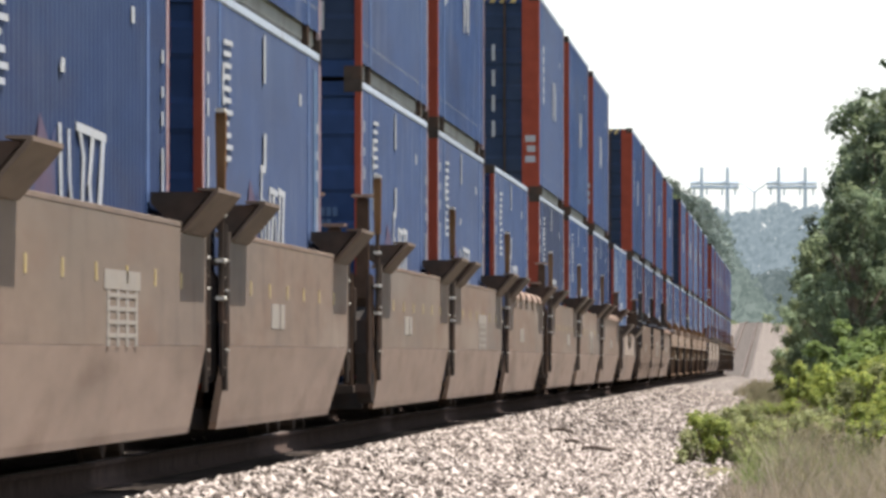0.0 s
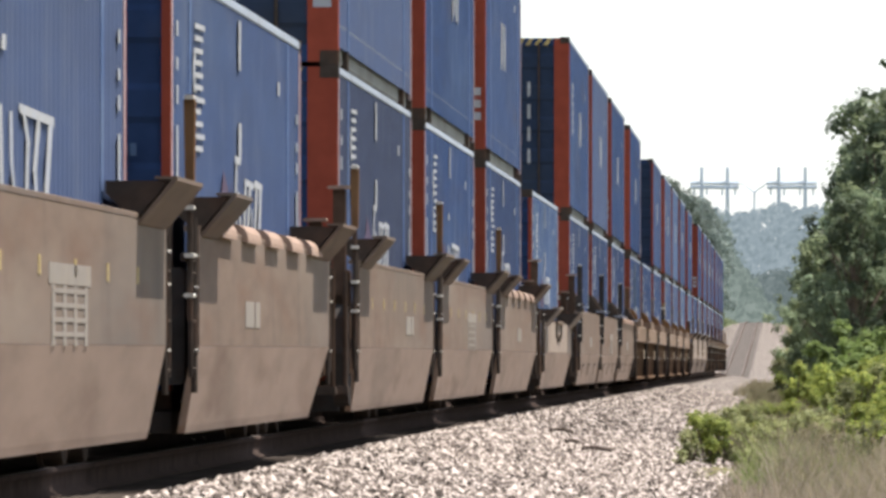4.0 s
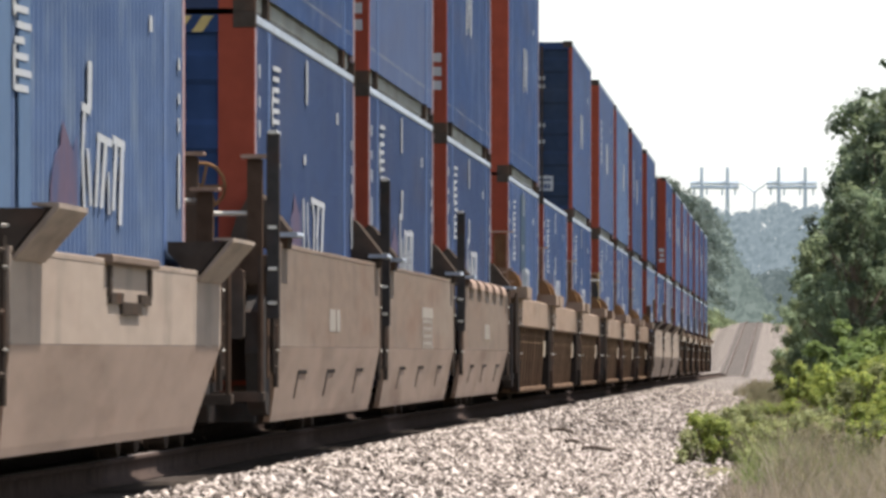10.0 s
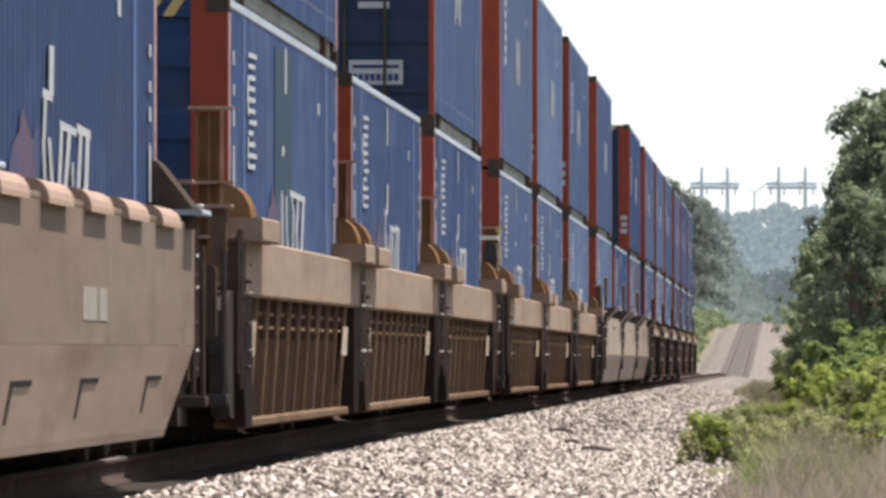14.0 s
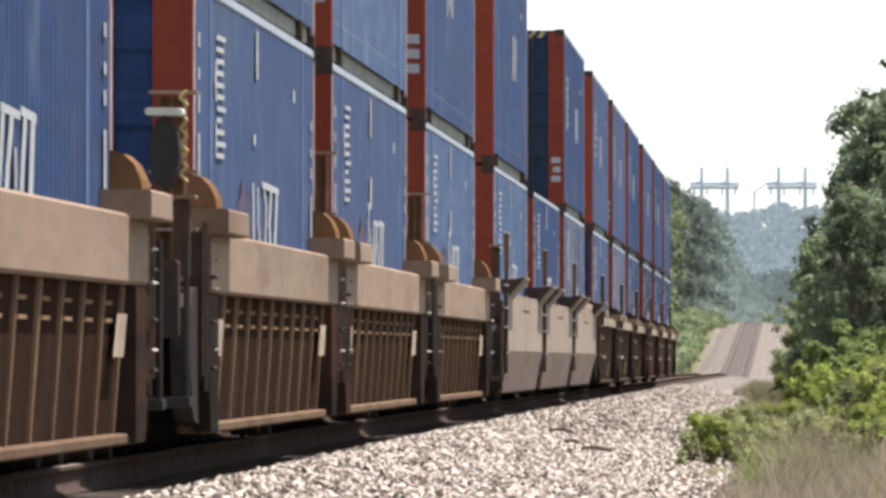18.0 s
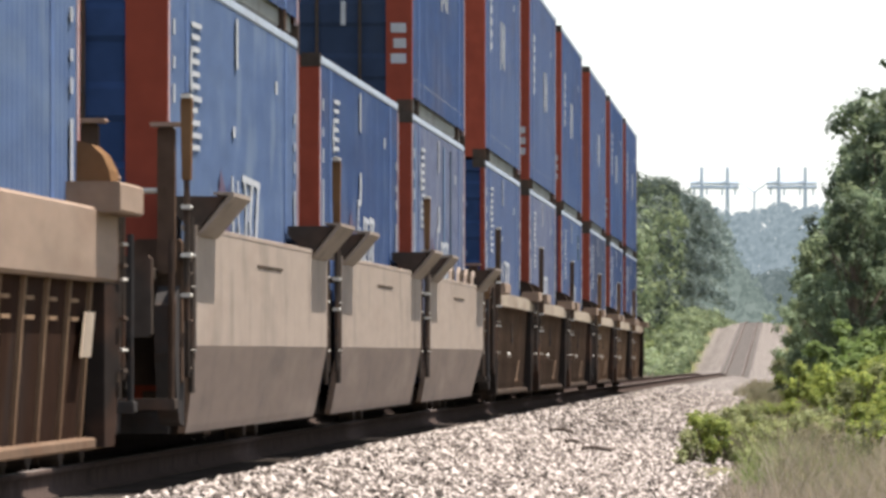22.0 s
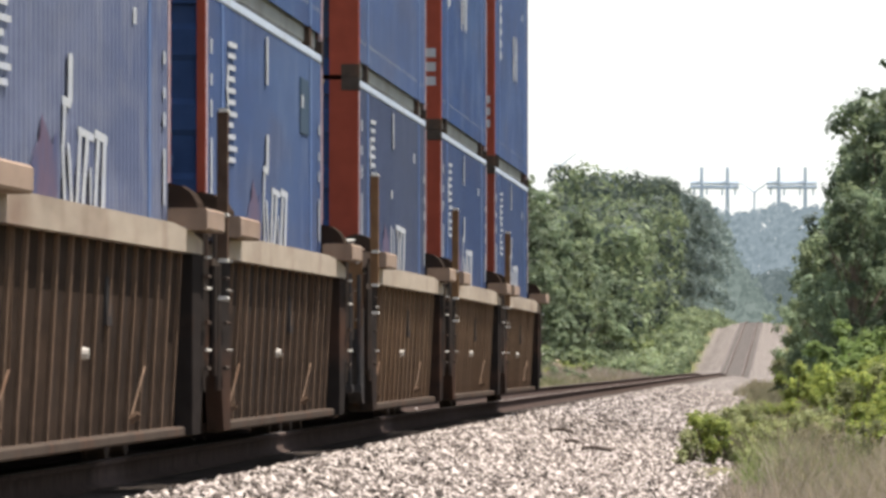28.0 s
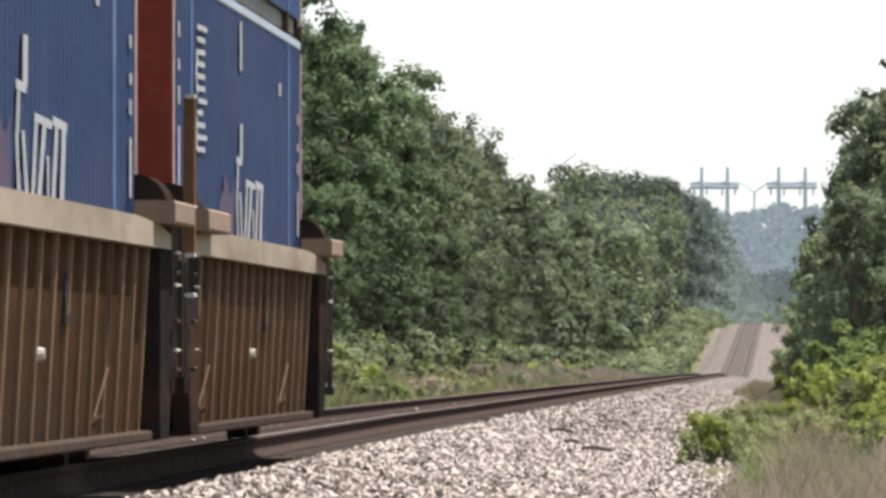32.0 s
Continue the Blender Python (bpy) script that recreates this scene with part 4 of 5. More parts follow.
    for e in (-1, 1):
        coupled = (k in LEADS) if e < 0 else (k in TAILS)
        reach = 11.2 if coupled else 9.7

        def frame_end(bm):
            y0, y1 = sorted((e * (PLATE - 0.4), e * (PLATE - 0.1)))
            soft_box(bm, -SIDE + 0.1, SIDE - 0.1, y0, y1, 0.5, 1.25, 0.03)
            y0, y1 = sorted((e * PLATE, e * reach))
            soft_box(bm, -0.35, 0.35, y0, y1, 0.62, 1.05, 0.03)
            y0, y1 = sorted((e * (PLATE - 0.1), e * (PLATE + 0.75)))
            prism(bm, [(-1.2, 0.95), (1.2, 0.95), (1.2, 1.05), (-1.2, 1.05)], y0, y1)
        part("end_frame", (e, coupled), frame_end, BLACK, root)
        x, y = SIDE - 0.02, e * (PLATE + 0.2)
        part("grab_iron", (e, base, 0), lambda bm: rod(bm, (x, y, 0.45), (x, y, top + 0.05), 0.022, n=6), DARK, root)
        part("grab_iron", (e, base, 1), lambda bm: rod(bm, (x, y + e * 0.35, 0.55), (x, y + e * 0.35, top), 0.018, n=6), DARK, root)
        for z in (0.6, 0.9, 1.2):
            part("rung", (e, z), lambda bm: rod(bm, (x, y, z), (x, y + e * 0.36, z), 0.016, n=5), DARK, root)
        for z in (0.72, 1.12, 1.32):
            part("grab_bracket", (e, z), lambda bm: rod(bm, (x, y, z), (x + 0.028, y + e * 0.05, z), 0.011, 0.008, 6), BRIGHT, root)
        if coupled:
            for s in (1, -1):
                part("end_plate", (s, e), lambda bm: soft_box(bm, *sx(s, SIDE - 0.36, SIDE - 0.06), *sorted((e * (PLATE + 0.3), e * (PLATE + 0.55))), 0.5, 1.42, 0.02), RUSTPLATE, root, "rusty end plate")
                part("end_step", (s, e, smooth), lambda bm: soft_box(bm, *sx(s, SIDE - 0.4, SIDE - 0.02), *sorted((e * (PLATE + 1.5), e * (PLATE + 1.8))), 0.35, 0.42, 0.01), DARK if smooth else BLACK, root)
                part("step_hanger", (s, e, smooth), lambda bm: rod(bm, (s * (SIDE - 0.05), e * (PLATE + 1.65), 0.38), (s * (SIDE - 0.05), e * (PLATE + 1.65), 1.4), 0.022, n=6), RUSTPLATE if smooth else BLACK, root)
                if base == "brown" and e < 0:
                    part("ladder_panel", (s,), lambda bm: soft_box(bm, *sx(s, SIDE - 0.3, SIDE - 0.04), -PLATE - 1.25, -PLATE - 1.15, 0.92, 1.6, 0.02), OCHRE, root, "rusty ochre end panel with worn bolts")
                    for i in range(5):
                        part("panel_bolt", (s, i), lambda bm: rod(bm, (s * (SIDE - 0.08 - 0.07 * (i % 2)), -PLATE - 1.27, 1.0 + 0.13 * i), (s * (SIDE - 0.08 - 0.07 * (i % 2)), -PLATE - 1.22, 1.0 + 0.13 * i), 0.018, n=6), BRIGHT, root)
                if not smooth or e < 0:
                    def shroud(bm):
                        a, b = e * (PLATE + 0.1), e * (PLATE + 1.0)
                        prism_x(bm, [(a, 0.24), (a + e * 0.45, 0.26), (a + e * 0.7, 0.38), (b, 0.7), (b, 1.0), (a + e * 0.6, 1.12), (a, 1.14)], *sx(s, SIDE - 0.2, SIDE - 0.07))
                    part("end_shroud", (s, e, smooth), shroud, BLACK, root, "black rounded end plate")
            for i in range(6):
                part("bolt", (e, i), lambda bm: rod(bm, (SIDE - 0.3 + 0.1 * (i % 2) * 2, e * (PLATE + 0.28), 0.62 + 0.13 * i), (SIDE - 0.3 + 0.1 * (i % 2) * 2, e * (PLATE + 0.28) - 0.04, 0.62 + 0.13 * i), 0.022, 0.018, 6), BRIGHT, root)
            if k == 26 and e > 0:
                part("end_marker", (), lambda bm: soft_box(bm, 0.95, 1.15, PLATE + 1.6, PLATE + 1.85, 0.70, 0.92, 0.02), BRIGHT, root, "white end-of-train marker box")
            def platform(bm):
                soft_box(bm, -1.3, 1.3, *sorted((e * (PLATE + 0.1), e * (PLATE + 1.9))), 1.16, 1.24, 0.01)
                soft_box(bm, -1.35, 1.35, *sorted((e * (PLATE + 1.75), e * (PLATE + 1.95))), 0.8, 1.3, 0.02)
            part("end_platform", (e,), platform, DARK, root)

            def coupler(bm):
                y = e * 11.2
                soft_box(bm, -0.12, 0.12, *sorted((y, y + e * 0.35)), 0.72, 0.98, 0.02)
                soft_box(bm, -0.2, 0.2, *sorted((y + e * 0.3, y + e * 0.62)), 0.68, 1.02, 0.05)
            part("coupler", (e,), coupler, DARK, root, "rusty cast coupler")

            for s in (1, -1):
                hi = {"brown": 1.62, "ribbed": 1.7}.get(base, 2.12 if e < 0 else 1.78)
                part("end_post", (s, e, 0, hi), lambda bm: soft_box(bm, *sx(s, SIDE - 0.2, SIDE - 0.09), *sorted((e * (PLATE + 0.6), e * (PLATE + 0.75))), 1.2, hi, 0.015), RUSTPLATE, root, "upright rusty end post")
                part("end_post", (s, e, 1, hi), lambda bm: soft_box(bm, *sx(s, SIDE - 0.60, SIDE - 0.50), *sorted((e * (PLATE + 1.6), e * (PLATE + 1.75))), 1.2, hi, 0.015), RUSTPLATE, root)
                for yy, xo in ((0.675, 0.145), (1.675, 0.55)):
                    part("post_cap", (s, e, yy, hi), lambda bm: soft_box(bm, *sx(s, SIDE - xo - 0.1, SIDE - xo + 0.1), *sorted((e * (PLATE + yy - 0.12), e * (PLATE + yy + 0.12))), hi + 0.002, hi + 0.03, 0.01), HOOD, root)
            part("cross_bar", (e,), lambda bm: rod(bm, (-SIDE + 0.2, e * (PLATE + 0.68), 1.72), (SIDE - 0.2, e * (PLATE + 0.68), 1.72), 0.018, n=6), BRIGHT, root, "worn bright cross bar")

            def hose(bm):
                a = [Vector((0.45 + 0.1 * math.sin(i), e * (11.0 + 0.09 * i), 0.75 - 0.35 * math.sin(math.pi * i / 7))) for i in range(8)]
                for p, q in zip(a, a[1:]):
                    rod(bm, p, q, 0.025, n=6)
            part("air_hose", (e,), hose, BLACK, root)
            if e < 0 and k == 9:
                def wheel(bm):
                    c = Vector((0.97, -PLATE - 0.62, 1.92))
                    a = [c + Vector((0.17 * math.cos(w), 0.0, 0.17 * math.sin(w))) for w in (2 * math.pi * j / 14 for j in range(15))]
                    for p, q in zip(a, a[1:]):
                        rod(bm, p, q, 0.014, n=5)
                    for j in range(0, 14, 3):
                        rod(bm, c, a[j], 0.014, n=4)
                    rod(bm, c + Vector((0, 0, -0.8)), c + Vector((0, 0, -0.2)), 0.05)
                part("brake_wheel", (), wheel, OCHRE, root, "worn round brake wheel")
    # the ladder post by the near end
    y = -PLATE + 0.1
    if base == "ribbed":
        part("ladder_post", (base, 0), lambda bm: soft_box(bm, SIDE - 0.31, SIDE - 0.17, y - 0.3, y - 0.24, 1.3, 2.38, 0.012), OCHRE, root, "rusty ochre ladder panel")
        for x in (SIDE - 0.325, SIDE - 0.24, SIDE - 0.15):
            part("ladder_rail", (base, x), lambda bm: soft_box(bm, x - 0.01, x + 0.01, y - 0.34, y - 0.3, 1.25, 2.42, 0.006), HOOD if x > SIDE - 0.2 else OCHRE, root)
        for z in (1.5, 1.88, 2.40):
            part("ladder_rung", (base, z), lambda bm: soft_box(bm, SIDE - 0.39, SIDE - 0.07, y - 0.36, y - 0.12, z, z + 0.022, 0.008), HOOD, root, "worn ladder rung")
        if k == 15:
            part("brake_cylinder", (), lambda bm: prism(bm, [(SIDE - 0.24 + 0.1 * math.cos(w), 2.0 + 0.24 * math.sin(w)) for w in (2 * math.pi * j / 12 for j in range(12))], y - 1.1, y - 0.8), BLACK, root, "black brake cylinder")
            def chain(bm):
                a = [Vector((SIDE - 0.15 + 0.025 * (-1) ** i, y - 0.5, 1.82 + 0.05 * i)) for i in range(13)]
                for p, q in zip(a, a[1:]):
                    rod(bm, p, q, 0.012, n=5)
            part("chain", (), chain, YELLOW, root, "worn hanging chain")
            part("cylinder_cap", (), lambda bm: soft_box(bm, SIDE - 0.36, SIDE - 0.12, y - 1.15, y - 0.75, 2.24, 2.29, 0.015), BRIGHT, root, "worn white cap")
    else:
        y = -PLATE - 1.0
        post_x = SIDE + 0.04 if base == "brown" else SIDE - 0.025
        if base in ("step", "brown"):
            low, out = (0.95, 0.09) if base == "step" else (1.3, 0.07)
            part("ladder_post", (base, k >= 24), lambda bm: soft_box(bm, post_x - 0.01, post_x - 0.01 + out, y - 0.16, y, low, 2.30, 0.012), BLACK if base == "step" else (OCHRE if k >= 24 else RUSTPLATE), root, "tall narrow ladder post")
        elif base != "low":
            part("ladder_post", (base,), lambda bm: prism(bm, [(SIDE - 0.02, 1.78), (SIDE + 0.035, 1.78), (SIDE + 0.042, 2.27), (SIDE + 0.03, 2.32), (SIDE - 0.015, 2.32), (SIDE - 0.03, 2.27)], y - 0.14, y), OCHRE, root, "rusty ochre ladder post with a broad top")
            part("post_stem", (base,), lambda bm: rod(bm, (SIDE + 0.007, y - 0.07, 0.9), (SIDE + 0.007, y - 0.07, 1.9), 0.02, n=8), DARK, root)
        if base != "low":
            for z in (1.05, 1.30, 1.60, 2.29):
                part("ladder_rung", (base, z), lambda bm: soft_box(bm, post_x, post_x + 0.065, y - 0.18, y + 0.02, z, z + 0.026, 0.008), BRIGHT, root, "worn bright rung")
            part("post_brace", (base,), lambda bm: box(bm, SIDE - 0.05, SIDE - 0.01, y - 0.1, -PLATE + 0.15, 1.28, 1.33), DARK, root)
    # trucks: one under each coupled end, and a shared one under each joint
    spots = [-9.8]
    if k in TAILS:
        spots = [-9.8 if k not in LEADS else -9.6, 9.6]
    for y in spots:
        truck(root, y)
    return root


def truck(root, y):
    tr = part("truck", (), lambda bm: soft_box(bm, -1.1, 1.1, -0.2, 0.2, 0.35, 0.6, 0.03), BLACK, root, "black cast-steel wheel truck", at=Matrix.Translation((0, y, 0)))
    for s in (1, -1):
        def frame_side(bm):
            prism_x(bm, [(-1.15, 0.42), (-0.7, 0.42), (-0.45, 0.2), (0.45, 0.2), (0.7, 0.42), (1.15, 0.42), (1.15, 0.6), (0.6, 0.78), (-0.6, 0.78), (-1.15, 0.6)], *sx(s, 0.95, 1.08))
        part("side_frame", (s,), frame_side, BLACK, tr)
        def springs(bm):
            for yy in (-0.2, 0.0, 0.2):
                rod(bm, (s * 1.0, yy, 0.24), (s * 1.0, yy, 0.5), 0.07, n=8)
        part("spring", (s,), springs, DARK, tr)
    for yy in (-0.87, 0.87):
        def wheelset(bm):
            rod(bm, (-1.0, yy, 0.457), (1.0, yy, 0.457), 0.08, n=8)
            for s in (1, -1):
                rod(bm, (s * 0.69, yy, 0.457), (s * 0.81, yy, 0.457), 0.457, 0.45, 20)
                rod(bm, (s * 0.66, yy, 0.457), (s * 0.69, yy, 0.457), 0.485, 0.48, 20)
        part("wheelset", (yy,), wheelset, DARK, tr)


TRAIN = []          # (thing, place along the train at the start, height over the railhead)
for k, centre in enumerate(CENTRES):
    TRAIN.append((well_unit(k), centre, 0.0))
    red = k not in BLUE_ENDS
    label = ("blue corrugated container with wide red corner posts, in the well" if red else "blue corrugated container with thin red edges, in the well")
    TRAIN.append((container(red, False, k, label), centre, FLOOR))
    if k not in NO_UPPER:
        red = k not in BLUE_ENDS_UPPER
        label = ("blue corrugated container with wide red corner posts, stacked on top" if red else "dark blue container with white door markings, stacked on top")
        TRAIN.append((container(red, True, 100 + k, label), centre, FLOOR + CH + 0.004))


# ---- foliage ----
def leaf_cloud(blobs, count, size, seed, shell=0.78, up=0.25):
    """Leaf pieces spread through lumpy blobs (centre, radius): two triangles bent along the midrib."""
    rng = np.random.default_rng(seed)
    blobs = np.array(blobs, float)
    weight = blobs[:, 3] ** 2
    pick = rng.choice(len(blobs), count, p=weight / weight.sum())
    d = rng.normal(size=(count, 3))
    d /= np.linalg.norm(d, axis=1)[:, None]
    r = (shell + (1 - shell) * rng.random(count)) * (0.84 + 0.3 * rng.random(count))
    c = blobs[pick, :3] + d * (blobs[pick, 3] * r)[:, None] * np.array([1, 1, 0.85])
    nrm = d * 1.0 + rng.normal(size=(count, 3)) * 0.26 + np.array([0, 0, up])
    nrm /= np.linalg.norm(nrm, axis=1)[:, None]
    u = np.cross(nrm, rng.normal(size=(count, 3)))
    u /= np.linalg.norm(u, axis=1)[:, None]
    v = np.cross(nrm, u)
    s = (size * (0.6 + 0.8 * rng.random(count)))[:, None]
    verts = np.stack([c - u * s, c - v * s * 0.55 + nrm * s * 0.18, c + u * s, c + v * s * 0.55 + nrm * s * 0.18], axis=1).reshape(-1, 3)
    base = np.arange(count)[:, None] * 4
    loops = (base + np.array([0, 1, 2, 0, 2, 3])).ravel()
    return verts, loops


def tree_model(seed, height, spread, count, size, leaf, low=0.1):
    """Root with a trunk that forks into limbs, and a crown of many small leaf sprays with gaps between them."""
    rng = random.Random(seed)
    root = new("tree")
    bm = bmesh.new()
    top = Vector((rng.uniform(-0.4, 0.4), rng.uniform(-0.4, 0.4), height * 0.66))
    rod(bm, (0, 0, -0.3), top * 0.5, height * 0.022, height * 0.016, 8)
    rod(bm, top * 0.5, top, height * 0.016, height * 0.008, 7)
    sprays = []
    for i in range(34):
        a = rng.uniform(0, 2 * math.pi)
        z = height * (low + (0.93 - low) * (i + rng.random()) / 34)
        u = z / height
        widest = spread * (0.45 + 0.55 * math.sin(math.pi * min(1, 0.2 + u * 0.8))) * (1.0 if u < 0.75 else 1.0 - 1.6 * (u - 0.75))
        reach = widest * rng.uniform(0.35, 1.0)
        p = Vector((math.cos(a) * reach, math.sin(a) * reach, z))
        start = top * min(0.95, max(0.2, u * 0.8))
        rod(bm, start, p, height * 0.006, height * 0.002, 5)
        r = height * rng.uniform(0.07, 0.12)
        for j in range(9):
            d = Vector((rng.gauss(0, 1), rng.gauss(0, 1), rng.gauss(0.35, 0.8))).normalized()
            sprays.append((*(p + d * r * rng.uniform(0.5, 1.1)), r * rng.uniform(0.28, 0.5)))
    me = bpy.data.meshes.new("trunk")
    bm.to_mesh(me)
    bm.free()
    me.materials.append(BARK)
    new("trunk", me).parent = root
    verts, loops = leaf_cloud(sprays, count, size, seed, 0.35, 0.7)
    new("crown", quick_mesh("crown", verts, 3, loops, leaf)).parent = root
    return root


def plant_trees():
    near = [tree_model(s, h, w, 11000, 0.12, lf) for s, h, w, lf in ((11, 12.0, 3.4, LEAF_WOOD), (12, 11.5, 3.2, LEAF_WOOD), (13, 12.6, 3.0, LEAF_LIGHT), (14, 11.0, 3.3, LEAF_WOOD), (15, 12.2, 3.6, LEAF_LIGHT))]
    beside = [tree_model(s, h, w, 16000, 0.12, lf) for s, h, w, lf in ((31, 12.0, 3.3, LEAF), (32, 12.0, 3.2, LEAF))]
    far = [tree_model(s, h, w, 3600, 0.24, lf) for s, h, w, lf in ((21, 12.0, 3.6, LEAF_WOOD), (22, 12.0, 3.4, LEAF_WOOD), (23, 13.0, 3.2, LEAF_LIGHT), (24, 11.0, 3.8, LEAF_WOOD))]
    bank = [tree_model(s, h, w, 16000, 0.12, lf, 0.06) for s, h, w, lf in ((34, 12.0, 3.3, LEAF_BANK), (35, 12.0, 3.2, LEAF_BANK), (36, 12.0, 3.4, LEAF_LIGHT))]
    rng = random.Random(5)
    used = set()

    def put(models, x, y, scale, label):
        i = rng.randrange(len(models))
        m = Matrix.Translation((x, y, ground_z(x, y) - 0.1)) @ pose(0, 0, 0, 0, 0, rng.uniform(0, 360)) @ Matrix.Diagonal((scale, scale, scale * rng.uniform(0.94, 1.06), 1))
        t = models[i]
        if id(t) in used:
            t = copy_thing(t, Matrix())
        else:
            used.add(id(t))
        t.matrix_basis = m
        tagged(t, label, "tree", group="trees along the track")

    # the wood: tall dark trees first, lighter ones behind them, smaller growth in front
    # groups of the wood: where each begins, its depth from the track, height and kind
    groups = [(300, -20.5, 1.0, beside), (338, -19.0, 1.22, beside), (392, -20.0, 1.3, beside), (432, -18.6, 1.08, beside), (462, -20.6, 1.22, near), (505, -18.9, 1.2, near), (545, -20.2, 1.26, near),
              (590, -18.4, 1.14, far), (640, -20.4, 1.16, far), (720, -18.2, 0.9, far), (790, -20.0, 1.1, far), (880, -18.4, 0.92, far), (950, -20.0, 1.08, far)]
    for (y0, deep, tall, models), (y1, *_) in zip(groups, groups[1:] + [(1010,)]):
        y = y0
        while y < y1:
            swell = 1.0 - 0.16 * abs(2 * (y - y0) / (y1 - y0) - 1)
            put(models, deep + rng.uniform(-0.8, 0.8), y + rng.uniform(-2, 2), tall * swell * rng.uniform(0.9, 1.05), "tall dark green tree at the edge of the wood" if y < 462 else "leafy green deciduous tree in the wood beside the track")
            put(far if y > 500 else near, -26 + rng.uniform(-1.6, 1.6), y + rng.uniform(-3, 3), rng.uniform(0.95, 1.12) * (1.0 if y < 640 else 0.86), "leafy green deciduous tree in the wood beside the track")
            if y < 760 and rng.random() < 0.75:
                put(beside if y < 462 and rng.random() < 0.6 else (near if y < 560 else far), -16.6 + rng.uniform(-0.7, 0.7), y + rng.uniform(-3, 3), rng.uniform(0.3, 0.55), "young leafy tree in front of the wood")
            y += 10.5 if y < 640 else 14.0
    # the trees on the camera's side of the track
    for x, y, s in ((1.55, 236, 0.46), (2.4, 243, 0.7), (4.1, 247, 0.84), (1.35, 262, 0.47), (1.95, 252, 0.55), (3.0, 239, 0.64), (6.8, 255, 0.86), (2.5, 268, 0.72), (1.75, 290, 0.5), (2.1, 310, 0.6), (2.0, 350, 0.5), (3.4, 380, 0.75), (4.0, 450, 0.8), (5, 540, 0.9), (5, 640, 0.9)):
        put(bank, x, y, s, "dense leafy green tree beside the gravel trackbed")


def far_wood():
    """The woods far down the line, on both sides of the track."""
    rng = random.Random(17)
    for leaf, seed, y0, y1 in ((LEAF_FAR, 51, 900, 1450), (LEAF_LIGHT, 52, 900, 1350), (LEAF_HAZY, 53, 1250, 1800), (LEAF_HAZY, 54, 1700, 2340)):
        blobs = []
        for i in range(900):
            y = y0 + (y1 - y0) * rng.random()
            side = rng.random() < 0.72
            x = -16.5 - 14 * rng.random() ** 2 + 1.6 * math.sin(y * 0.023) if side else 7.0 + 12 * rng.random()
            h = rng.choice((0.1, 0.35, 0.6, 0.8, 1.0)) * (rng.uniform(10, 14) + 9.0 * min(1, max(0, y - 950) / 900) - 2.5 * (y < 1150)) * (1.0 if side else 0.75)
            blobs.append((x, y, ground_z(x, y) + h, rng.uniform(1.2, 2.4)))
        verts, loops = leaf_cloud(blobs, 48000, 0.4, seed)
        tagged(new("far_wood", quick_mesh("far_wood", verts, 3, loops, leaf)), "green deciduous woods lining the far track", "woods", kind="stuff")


def backdrop():
    """Woods on the last ridge, beyond the top of the track, glowing in a painted haze blue."""
    rng = random.Random(23)
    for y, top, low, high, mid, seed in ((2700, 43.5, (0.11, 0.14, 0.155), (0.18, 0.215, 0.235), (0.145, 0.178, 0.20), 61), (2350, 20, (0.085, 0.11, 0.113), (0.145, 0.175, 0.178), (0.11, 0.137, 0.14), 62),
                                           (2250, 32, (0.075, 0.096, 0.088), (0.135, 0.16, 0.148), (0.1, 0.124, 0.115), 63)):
        m = leafy("glowing_hazy_woods", low, high, mid, 0.0)
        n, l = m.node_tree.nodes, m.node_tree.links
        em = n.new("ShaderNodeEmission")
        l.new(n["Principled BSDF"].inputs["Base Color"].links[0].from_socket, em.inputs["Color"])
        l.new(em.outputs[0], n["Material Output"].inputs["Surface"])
        blobs = []
        for i in range(1500):
            x = rng.uniform(-60, 30) if seed != 63 else -28 + 20 * rng.random()
            z = rng.uniform(-2, 1) ** 1 if i % 5 == 0 else rng.uniform(0, top) * (0.93 + 0.09 * noise.noise((x * 0.12, y, 0)))
            if seed == 63:
                z *= min(1.12, 0.35 + (-8 - x) * 0.055)
            blobs.append((x, y + rng.uniform(0, 60), z, rng.uniform(2, 4)))
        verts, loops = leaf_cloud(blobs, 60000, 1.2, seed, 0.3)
        tagged(new("backdrop", quick_mesh("backdrop", verts, 3, loops, m)), "glowing backdrop of a wooded ridge in painted pale blue haze", "ridge", kind="structure")


plant_trees()
far_wood()
backdrop()


